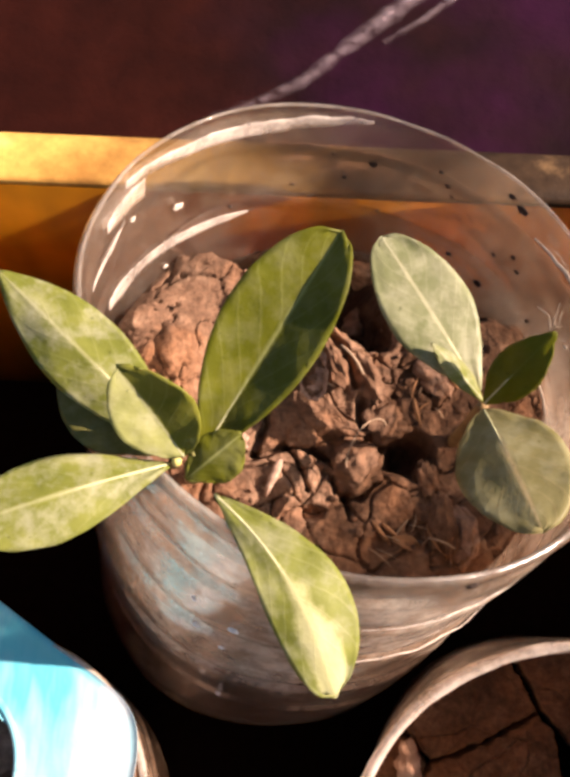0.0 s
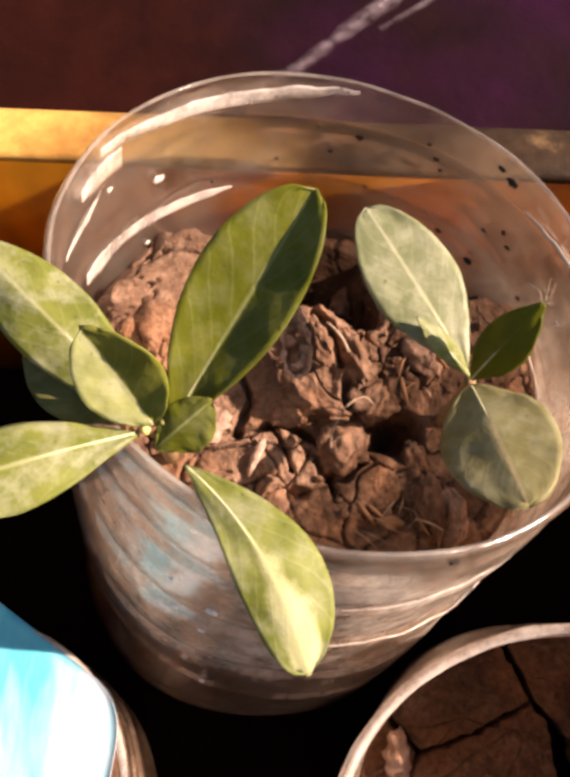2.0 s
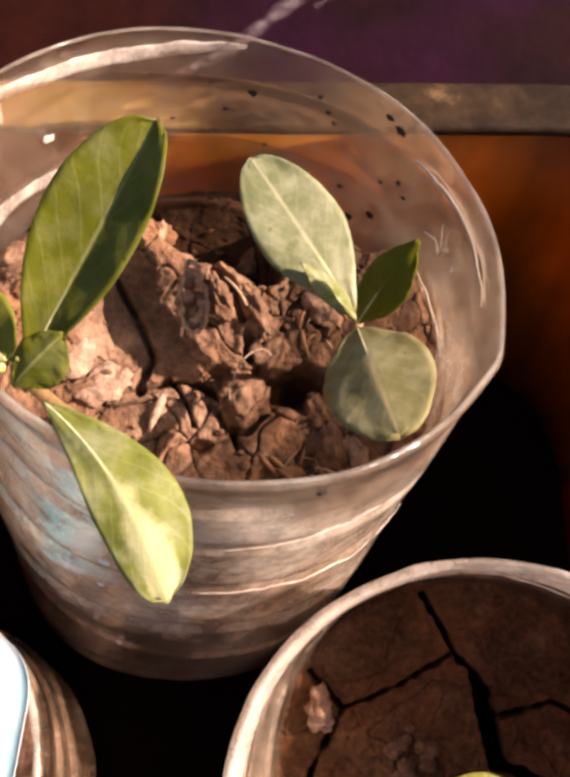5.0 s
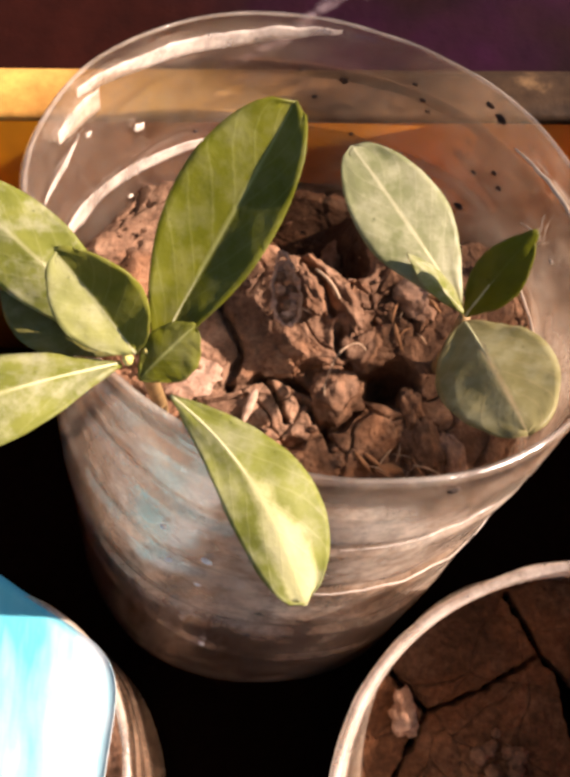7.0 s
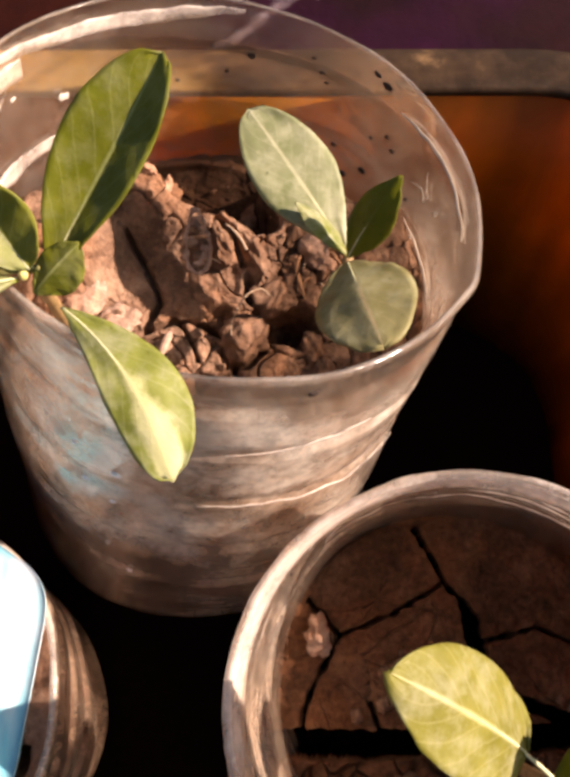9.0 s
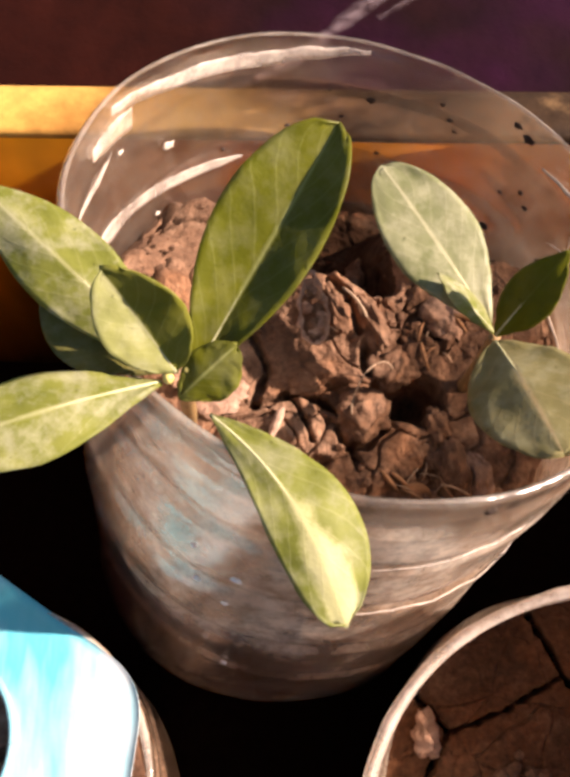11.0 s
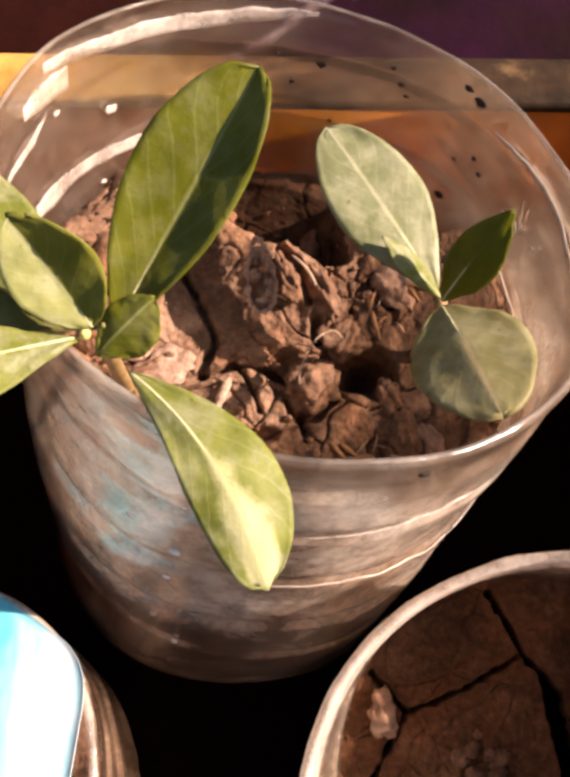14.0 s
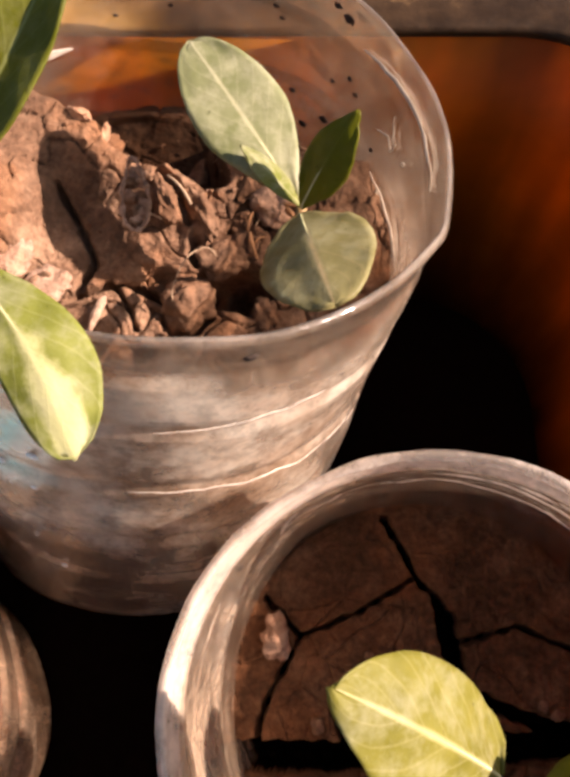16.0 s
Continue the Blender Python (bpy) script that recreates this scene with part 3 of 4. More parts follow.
# where the crust breaks off towards the back of the large cup: x, y of its edge
BREAK = ((-0.060, 0.034), (-0.026, 0.030), (-0.0175, 0.0265), (-0.0120, 0.0235), (-0.0095, 0.0185), (-0.002, 0.0155), (0.0037, 0.0125), (0.0092, 0.0099),
         (0.0145, 0.0105), (0.0195, 0.0140), (0.030, 0.017), (0.060, 0.018))
OPEN_SEAMS = (
    ((-0.0197, 0.0128, 0.0004), (-0.0157, 0.0056, 0.0005), (-0.0131, 0.0001, 0.0007), (-0.0124, -0.0032, 0.0006), (-0.0145, -0.0091, 0.0008)),
    ((-0.0215, -0.0112, 0.0005), (-0.0144, -0.0101, 0.0009), (-0.0074, -0.0078, 0.0007), (-0.0030, -0.0090, 0.0005), (0.0004, -0.0112, 0.0007)),
    ((0.0004, -0.0150, 0.0006), (0.0020, -0.0181, 0.0007), (0.0055, -0.0180, 0.0007), (0.0095, -0.0141, 0.0006)),
    ((0.0030, -0.0182, 0.0005), (0.0038, -0.0222, 0.0004)),
    ((-0.0003, 0.0144, 0.0007), (0.0029, 0.0118, 0.0007), (0.0044, 0.0075, 0.0006), (0.0052, 0.0041, 0.0005)),
    ((0.0132, 0.0024, 0.0006), (0.0150, 0.0058, 0.0006), (0.0200, 0.0101, 0.0007)),
    ((-0.0085, -0.0080, 0.0003), (-0.0060, -0.0120, 0.0003), (-0.0045, -0.0165, 0.0003)))
# x, y, half sizes and depth of the hollows between the clods
HOLLOWS = ((0.0128, -0.0086, 0.0048, 0.0036, 0.0105), (0.0168, -0.0100, 0.0030, 0.0038, 0.0060), (0.0066, -0.0013, 0.0012, 0.0030, 0.0042), (-0.0012, -0.0080, 0.0034, 0.0026, 0.0030),
           (0.0010, 0.0010, 0.0034, 0.0040, 0.0022), (-0.0036, -0.0210, 0.0022, 0.0012, 0.0024), (0.0100, -0.0268, 0.0026, 0.0012, 0.0012))
# x, y, half sizes of the crumbled patches
CRUMBLED = ((-0.0215, -0.0075, 0.0120, 0.0050), (0.0205, 0.0065, 0.0085, 0.0070), (0.0220, -0.0245, 0.0100, 0.0075), (-0.0330, 0.0080, 0.0120, 0.0140))


def sunk(x, y):
    """How far the soil lies lower behind the broken edge of the crust."""
    for (x0, y0), (x1, y1) in zip(BREAK, BREAK[1:]):
        if x0 <= x <= x1:
            edge = y0 + (y1 - y0) * (x - x0) / (x1 - x0)
    edge += 0.0016 * noise.noise(Vector((x * 190, y * 190, 9.0))) + 0.0009 * noise.noise(Vector((x * 480, y * 480, 3.0)))
    shelf = hill(1.7 - math.hypot((x - 0.0190) / 0.0085, (y - 0.0215) / 0.0085))
    return (0.0225 - 0.008 * hill((-0.022 - x) / 0.014)) * hill((y - edge) / 0.0075) * (1 - 0.92 * shelf)


def relief_a(x, y):
    p = Vector((x * 130, y * 130, 2.0))
    h = 0.0016 * noise.noise(p * 0.5) + 0.0008 * noise.noise(p * 1.4) + 0.0004 * noise.noise(p * 4.1) + 0.00022 * noise.noise(p * 9) + 0.00014 * noise.noise(p * 19)
    # a bank of dry clods against the wall, and a smooth flat pan in its lee
    h += 0.0070 * hill(1.5 - math.hypot((x + 0.0345) / 0.0115, (y - 0.0085) / 0.0120))
    pan = hill(1.7 - 1.4 * math.hypot((x + 0.0135) / 0.0125, (y - 0.0030) / 0.0125))
    calm = 1 - 0.9 * pan
    g, own, dome = lumps(x, y, 0.0105, 3.0)
    h += calm * (0.0021 * own * min(1.0, g / 0.14) + 0.0005 * dome - 0.0018 * max(0.0, 1 - g / 0.035) ** 1.3)
    rough = calm * max(hill(1.6 - 1.3 * math.hypot((x - cx) / rx, (y - cy) / ry)) for cx, cy, rx, ry in CRUMBLED)
    rough = min(1.0, rough + calm * 0.14 * max(0.0, noise.noise(p * 0.7 + Vector((3, 1, 0)))))
    g, own, dome = lumps(x, y, 0.0048, 8.0)
    h += rough * (0.0010 * own * min(1.0, g / 0.3) + 0.0003 * dome - 0.0007 * max(0.0, 1 - g / 0.10))
    g, own, dome = lumps(x, y, 0.0021, 5.0)
    h += rough * (0.0006 * own * min(1.0, g / 0.3) + 0.0002 * dome)
    r = math.hypot(x, y)
    h -= 0.004 * max(0, (r - 0.038) / 0.007) ** 2
    for line in OPEN_SEAMS:
        h -= 0.0036 * split(x, y, line)
    for hx, hy, rx, ry, deep in HOLLOWS:
        h -= deep * hill(1.6 - math.hypot((x - hx) / rx, (y - hy) / ry))
    return h - sunk(x, y) - 0.0030 * pan


def split(x, y, line):
    """The depth, 0 to 1, of an open crack along a line of (x, y, half width)."""
    best = 0.0
    jag = 0.0006 * noise.noise(Vector((x * 420, y * 420, 4.0)))
    for (x0, y0, w0), (x1, y1, w1) in zip(line, line[1:]):
        dx, dy = x1 - x0, y1 - y0
        t = min(1.0, max(0.0, ((x - x0) * dx + (y - y0) * dy) / (dx * dx + dy * dy)))
        d = math.hypot(x - x0 - t * dx, y - y0 - t * dy) + jag
        w = w0 + (w1 - w0) * t
        best = max(best, min(1.0, max(0.0, (w + 0.0004 - d) / 0.0006)))
    return best


SPLITS = (
    ((-0.0372, -0.0098, 0.0026), (-0.0200, -0.0108, 0.0029), (0.0040, -0.0104, 0.0026), (0.0330, -0.0100, 0.0030)),
    ((-0.0055, 0.0360, 0.0005), (-0.0015, 0.0280, 0.0003), (0.0012, 0.0222, 0.0003), (0.0042, 0.0196, 0.0006), (0.0056, 0.0150, 0.0019), (0.0078, 0.0010, 0.0018)),
    ((-0.0310, 0.0205, 0.0004), (-0.0243, 0.0127, 0.0003), (-0.0120, 0.0170, 0.0003), (-0.0006, 0.0230, 0.0003)),
    ((-0.0243, 0.0127, 0.0004), (-0.0290, 0.0050, 0.0004), (-0.0330, -0.0030, 0.0003), (-0.0335, -0.0080, 0.0003)),
    ((-0.0180, -0.0025, 0.0004), (-0.0165, -0.0080, 0.0003)),
    ((0.0078, 0.0100, 0.0005), (0.0200, 0.0130, 0.0002), (0.0330, 0.0070, 0.0002)),
    ((0.0078, 0.0010, 0.0010), (0.0230, -0.0060, 0.0014), (0.0330, -0.0080, 0.0018)))


def relief_b(x, y):
    p = Vector((x * 130, y * 130, 6.0))
    h = 0.0006 * noise.noise(p * 0.6) + 0.0005 * noise.noise(p * 2.3) + 0.0003 * noise.noise(p * 6) + 0.00015 * noise.noise(p * 15)
    if y < -0.011:
        h += 0.0012 * noise.noise(p * 3.1) + 0.0008 * noise.noise(p * 1.6) - 0.0022 * crack_depth(x, y, 0.0065, 0.13, 2.2)
    else:
        h -= 0.0007 * crack_depth(x, y, 0.0125, 0.030, 5.3)
    for line in SPLITS:
        h -= (0.004 + 3.0 * max(q[2] for q in line)) * split(x, y, line)
    r = math.hypot(x, y)
    h -= 0.0008 * max(0, (r - 0.0372) / 0.002) * (0.4 + max(0, noise.noise(p * 0.8)))
    return h


soil_large = thing("potting_soil", "dry lumpy brown soil with cracks filling the large cup", "soil")
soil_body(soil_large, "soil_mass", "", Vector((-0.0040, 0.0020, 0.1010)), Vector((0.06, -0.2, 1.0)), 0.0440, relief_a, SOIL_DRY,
          (0.0440, A_BASE + A_UP.normalized() * 0.0015), 170, 420, SOIL_LOWER)
soil_small = thing("potting_soil", "dark cracked soil crust low in the small cup", "soil")
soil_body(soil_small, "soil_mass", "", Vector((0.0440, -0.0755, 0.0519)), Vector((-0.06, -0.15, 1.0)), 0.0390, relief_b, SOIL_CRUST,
          (0.0362, B_BASE + B_UP.normalized() * 0.0015), 210, 640, None, SHADE_BLACK)
soil_third = thing("potting_soil", "dry soil filling the cup under the blue collar", "soil")
soil_body(soil_third, "soil_mass", "", C_BASE + Vector((0, 0, 0.059)), Vector((0, 0, 1)), 0.0398, relief_b, SOIL_PALE,
          (0.0370, C_BASE + Vector((0, 0, 0.0015))), 60, 160)


def clod(x, y, z, rx, ry, rz, turn, seed, material=SOIL_DRY):
    """A rough lump of soil that sits in the surface."""
    bm = bmesh.new()
    bmesh.ops.create_icosphere(bm, subdivisions=4, radius=1.0)
    for v in bm.verts:
        p = v.co.copy()
        k = 1 + 0.34 * noise.noise(p * 1.3 + Vector((seed, 0, 0))) + 0.24 * noise.noise(p * 3.1 + Vector((0, seed, 0))) + 0.13 * noise.noise(p * 7 + Vector((0, 0, seed)))
        v.co = Vector((p.x * rx, p.y * ry, p.z * rz)) * k
    bmesh.ops.transform(bm, matrix=pose(x, y, z, 0, 0, turn), verts=bm.verts)
    part("soil_clod", bm, material, soil_large)


def soil_z(x, y):
    return 0.1010 - 0.06 * (x + 0.004) + 0.2 * (y - 0.002)


def settle(x, y, rise):
    """A height just over the soil at a place."""
    return soil_z(x, y) + relief_a(x + 0.004, y - 0.002) + rise


for cx, cy, rx, ry, rz, turn, sd in (
        (0.0075, -0.0006, 0.0046, 0.0040, 0.0030, 20, 3), (0.0118, 0.0020, 0.0034, 0.0030, 0.0026, 60, 4), (0.0150, -0.0118, 0.0026, 0.0044, 0.0040, 8, 5),
        (0.0122, 0.0078, 0.0046, 0.0034, 0.0028, 30, 6), (0.0040, 0.0085, 0.0022, 0.0062, 0.0030, 22, 7), (0.0170, -0.0200, 0.0030, 0.0060, 0.0040, 10, 8),
        (-0.0335, 0.0095, 0.0038, 0.0050, 0.0030, 10, 34), (-0.0400, 0.0135, 0.0038, 0.0036, 0.0028, 40, 35),
        (-0.0170, 0.0300, 0.0040, 0.0035, 0.0024, 0, 11), (0.0040, 0.0260, 0.0044, 0.0036, 0.0024, 50, 12), (0.0230, 0.0055, 0.0044, 0.0040, 0.0032, 75, 13),
        (-0.0030, 0.0098, 0.0022, 0.0052, 0.0038, 16, 16), (-0.0095, -0.0040, 0.0030, 0.0022, 0.0014, 15, 17)):
    clod(cx, cy, settle(cx, cy, -0.0004), rx, ry, rz * 0.75, turn, sd)
# the round clod that the root clings to
clod(0.0010, -0.0102, soil_z(0.0010, -0.0102) + 0.0003, 0.0048, 0.0044, 0.0036, 10, 1)

for cx, cy, rx, ry, rz, turn, sd in (
        (-0.0255, -0.0063, 0.0050, 0.0040, 0.0012, 30, 31), (-0.0310, -0.0020, 0.0050, 0.0044, 0.0013, 70, 32), (0.0212, -0.0222, 0.0030, 0.0054, 0.0034, 8, 36), (0.0168, 0.0090, 0.0036, 0.0050, 0.0024, 30, 38),
        (0.0049, 0.0134, 0.0010, 0.0008, 0.0008, 5, 39), (-0.0190, 0.0268, 0.0010, 0.0024, 0.0012, 60, 40), (-0.0146, 0.0240, 0.0009, 0.0026, 0.0014, -10, 41)):
    clod(cx, cy, settle(cx, cy, 0.0002), rx, ry, rz, turn, sd, SOIL_PALE)


def crust_flake(x, y, z, half_w, half_l, turn, seed):
    """A pear-shaped flake of crust with a raised pale edge round a crumbled middle."""
    pts, n = [], 44
    for i in range(n + 1):
        t = 2 * math.pi * i / n
        along = math.sin(t)
        w = half_w * (0.72 - 0.28 * along) * math.cos(t)
        q = 0.0007 * noise.noise(Vector((math.cos(t) * 2.2, along * 2.2, seed))) + 0.0004 * noise.noise(Vector((math.cos(t) * 7, along * 7, seed)))
        pts.append(pose(x, y, z, 0, 0, turn) @ Vector((w + q, half_l * along, 0.0006 * math.cos(t) + 0.0016 * along + q)))
    v, f = tube(pts, [max(0.00012, 0.00042 + 0.0007 * noise.noise(Vector((i * 0.55, seed, 1)))) for i in range(n + 1)], 7)
    mesh_part("crust_edge", v, f, SOIL_PALE, soil_large)
    chance = random.Random(seed)
    for i in range(13):
        along = chance.uniform(-0.8, 0.75)
        at = pose(x, y, z, 0, 0, turn) @ Vector((half_w * (0.62 - 0.28 * along) * chance.uniform(-0.8, 0.8), half_l * along, 0.0012 * along - chance.uniform(0.0006, 0.0016)))
        clod(at.x, at.y, at.z, chance.uniform(0.0007, 0.0013), chance.uniform(0.0009, 0.0016), chance.uniform(0.0008, 0.0014), chance.uniform(0, 90), seed + i, SOIL_PALE if i % 3 else SOIL_DRY)


crust_flake(-0.0078, 0.0078, 0.1078, 0.0032, 0.0068, 4, 51)


# ---- plants ----
def leaf(plant, base, tip, left, right, material, up=(0, 0, 1), arch=0.0, fold=(-10, -10), peak=0.5, blunt=1.0, curl=0.0, twist=0.0, seed=0, label="", rib=True, stub=0.95, bow=0.0):
    """A leaf blade from base to tip. left, right: half widths; fold: how far each half is bent up from the flat;
    peak: where along the blade it is widest; blunt: below 1 the tip is rounder; curl: how the sides roll down; twist: degrees; stub: below 1 the base is broader; bow: how far its middle swings sideways."""
    base, tip = Vector(base), Vector(tip)
    along = tip - base
    length = along.length
    ahead = along.normalized()
    n0 = Vector(up)
    n0 = (n0 - ahead * n0.dot(ahead)).normalized()
    across = n0.cross(ahead)
    rows, cols = 36, 16
    power = math.log(0.5) / math.log(peak)
    vs, fs, uvs = [], [], []
    mid_line = []
    for i in range(rows + 1):
        t = i / rows
        q = math.sin(math.pi * min(1.0, t ** power))
        w = max(q, 0.0) ** (0.85 * blunt if t ** power > 0.5 else stub) + 0.035 * (1 - t)
        spin = Matrix.Rotation(radians(twist) * (t - 0.4), 3, ahead)
        nn = spin @ n0
        side = nn.cross(ahead)
        centre = base + along * t + (n0 * arch + across * bow) * (4 * t * (1 - t))
        mid_line.append(centre + nn * 0.00012)
        for j in range(cols + 1):
            s = j / cols * 2 - 1
            half, bend = (left, fold[0]) if s > 0 else (right, fold[1])
            a = radians(bend) * min(1.0, t * 5 + 0.15)
            d = abs(s) * half * w
            size = min(1.0, half / 0.006)
            ripple = size * 0.00045 * noise.noise(Vector((t * 5, s * 1.5, seed))) * abs(s) * 2 + size * 0.0003 * noise.noise(Vector((t * 13, s * 3, seed + 5))) * abs(s)
            p = centre + side * (math.copysign(1, s) * d * math.cos(a)) + nn * (d * math.sin(a) - curl * s * s * w * half + ripple)
            p += ahead * (0.00035 * noise.noise(Vector((s * 4, t * 9, seed + 3))) * abs(s))
            vs.append(p)
            uvs.append((j / cols, t))
    for i in range(rows):
        for j in range(cols):
            a = i * (cols + 1) + j
            fs.append((a, a + 1, a + cols + 2, a + cols + 1))
    ob = mesh_part("leaf", vs, fs, material, plant, label)
    layer = ob.data.uv_layers.new(name="blade")
    for lp in ob.data.loops:
        layer.data[lp.index].uv = uvs[lp.vertex_index]
    sol = ob.modifiers.new("thickness", "SOLIDIFY")
    sol.thickness, sol.offset = 0.00028, -1
    if rib:
        pts = mid_line[:-2]
        rv, rf = tube(pts, [0.00026 * (1 - 0.75 * i / len(pts)) for i in range(len(pts))], 6)
        mesh_part("midrib", rv, rf, RIB, ob)
    return ob


def stem(plant, a, b, c, r0, r1, material=STEM, name="stem"):
    pts = bezier(a, b, c, 14)
    v, f = tube(pts, [r0 + (r1 - r0) * i / 13 for i in range(14)], 10)
    return mesh_part(name, v, f, material, plant)


def bud(plant, at, r, seed):
    bm = bmesh.new()
    bmesh.ops.create_icosphere(bm, subdivisions=2, radius=r)
    for v in bm.verts:
        v.co *= 1 + 0.25 * noise.noise(v.co / r + Vector((seed, 0, 0)))
        v.co.z *= 1.3
        v.co += Vector(at)
    part("bud", bm, BUD, plant)


seedling_tall = thing("seedling", "tall seedling with seven green leaves spreading over the cup's edge", "plant", "seedlings")
N = Vector((-0.0256, -0.0258, 0.1465))
stem(seedling_tall, (-0.0310, -0.0120, 0.0985), (-0.0270, -0.0215, 0.125), N, 0.0013, 0.0010)
leaf(seedling_tall, (-0.0238, -0.0242, 0.1480), (-0.0062, -0.0004, 0.1640), 0.0078, 0.0070, LEAF_TWO, up=(0.0, -0.40, 0.9), arch=-0.0006, fold=(9, 33), peak=0.56, blunt=0.55, stub=0.62, seed=1, label="large upright leaf folded along its midrib")
leaf(seedling_tall, (-0.0270, -0.0242, 0.1490), (-0.0513, -0.0024, 0.1570), 0.0056, 0.0056, LEAF, up=(0, -0.2, 1), arch=0.0015, fold=(-18, -12), peak=0.52, seed=2)
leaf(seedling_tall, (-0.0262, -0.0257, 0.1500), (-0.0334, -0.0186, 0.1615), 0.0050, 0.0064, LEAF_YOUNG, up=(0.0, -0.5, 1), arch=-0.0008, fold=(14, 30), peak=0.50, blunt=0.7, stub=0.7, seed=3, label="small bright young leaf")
leaf(seedling_tall, (-0.0282, -0.0264, 0.1485), (-0.0552, -0.0370, 0.1520), 0.0056, 0.0056, LEAF, up=(0.0, -0.1, 1), arch=0.002, fold=(-12, -14), peak=0.55, seed=4)
leaf(seedling_tall, (-0.0224, -0.0296, 0.1456), (-0.0066, -0.0543, 0.1402), 0.0066, 0.0046, LEAF_FRESH, up=(0.1, -0.2, 1), arch=0.0030, fold=(-12, -14), peak=0.64, blunt=0.52, stub=0.62, bow=0.0022, seed=5, label="yellow-green leaf drooping over the cup's edge")
leaf(seedling_tall, (-0.0260, -0.0278, 0.1470), (-0.0188, -0.0236, 0.1525), 0.0030, 0.0040, LEAF_TWO, up=(0.2, -0.2, 1), arch=0.0006, fold=(-10, -20), peak=0.5, blunt=0.7, seed=6, rib=False)
leaf(seedling_tall, (-0.0262, -0.0240, 0.1470), (-0.0446, -0.0132, 0.1480), 0.0064, 0.0070, LEAF_DULL, up=(0, 0, 1), arch=0.001, fold=(-8, -8), peak=0.55, seed=7)
bud(seedling_tall, (-0.0272, -0.0262, 0.1492), 0.0007, 1)
bud(seedling_tall, (-0.0250, -0.0252, 0.1492), 0.0005, 2)

seedling_pale = thing("seedling", "short seedling with pale dusty leaves against the cup's wall", "plant", "seedlings")
stem(seedling_pale, (0.0205, -0.0040, 0.0965), (0.0212, -0.0050, 0.108), (0.0215, -0.0052, 0.1192), 0.0014, 0.0010)
pale_leaf = leaf(seedling_pale, (0.0210, -0.0025, 0.1188), (0.0040, 0.0238, 0.1272), 0.0076, 0.0078, LEAF_PALE, up=(-0.08, -0.2, 1), arch=0.0012, fold=(4, -4), peak=0.52, blunt=0.6, seed=11, label="broad pale dusty leaf with dark spots")
leaf(seedling_pale, (0.0214, -0.0045, 0.1192), (0.0122, 0.0036, 0.1245), 0.0018, 0.0024, LEAF, up=(0.2, -0.2, 1), arch=0.0004, fold=(-20, -20), seed=12, rib=False)
leaf(seedling_pale, (0.0216, -0.0052, 0.1196), (0.0301, 0.0009, 0.1344), 0.0040, 0.0042, LEAF_DARK, up=(-0.5, -0.5, 1), arch=0.001, fold=(-8, -12), peak=0.5, seed=13, label="small dark green leaf standing up")
leaf(seedling_pale, (0.0214, -0.0064, 0.1195), (0.0248, -0.0308, 0.1325), 0.0090, 0.0088, LEAF_OLIVE, up=(-0.30, 0.1, 0.95), arch=0.002, fold=(-10, -10), peak=0.52, blunt=0.6, stub=0.75, seed=14, label="round dull olive leaf pressed to the wall")

seedling_low = thing("seedling", "seedling with five leaves spreading over the small cup", "plant", "seedlings")
N = Vector((0.0505, -0.0950, 0.1050))
stem(seedling_low, (0.0500, -0.0880, 0.0515), (0.0505, -0.0915, 0.080), N, 0.0015, 0.0011)
stem(seedling_low, N, (0.0480, -0.0918, 0.1056), (0.0425, -0.0880, 0.1088), 0.0004, 0.0003, RIB, "leaf_stalk")
leaf(seedling_low, (0.0444, -0.0891, 0.1073), (0.0214, -0.0790, 0.1318), 0.0086, 0.0094, LEAF_YELLOW, up=(0.2, 0.0, 1), arch=0.0022, fold=(-10, -12), peak=0.50, blunt=0.85, stub=0.36, seed=21, label="broad yellow-green leaf with pale midrib")
leaf(seedling_low, (0.0526, -0.0922, 0.1060), (0.0738, -0.0765, 0.1115), 0.0056, 0.0068, LEAF_PALE, up=(0.85, -0.2, 1), arch=0.001, fold=(4, 4), peak=0.60, blunt=0.14, seed=22, label="pale leaf with a blunt bent tip")
leaf(seedling_low, (0.0482, -0.0935, 0.1075), (0.0590, -0.0890, 0.1225), 0.0050, 0.0044, LEAF_DARK, up=(-0.4, -0.2, 1), arch=0.0008, fold=(-30, 10), peak=0.48, seed=23, label="small dark green leaf standing up")
leaf(seedling_low, (0.0490, -0.0948, 0.1055), (0.0412, -0.1048, 0.1180), 0.0046, 0.0042, LEAF_PALE, up=(-0.1, -0.2, 1), arch=0.001, fold=(-22, -18), peak=0.5, blunt=0.8, seed=24)
leaf(seedling_low, (0.0515, -0.0956, 0.1055), (0.0717, -0.1194, 0.1240), 0.0092, 0.0092, LEAF_DULL, up=(-0.4, 0.3, 1), arch=0.002, fold=(-10, -10), peak=0.52, seed=25, label="large dull olive leaf with pale spots")
bud(seedling_low, (0.0520, -0.0955, 0.1082), 0.0008, 5)
bud(seedling_low, (0.0534, -0.0962, 0.1080), 0.0007, 6)


# ---- blue collar ----
collar = thing("plastic_collar", "glossy pale blue and white plastic collar lying on a cup", "plastic sheet")


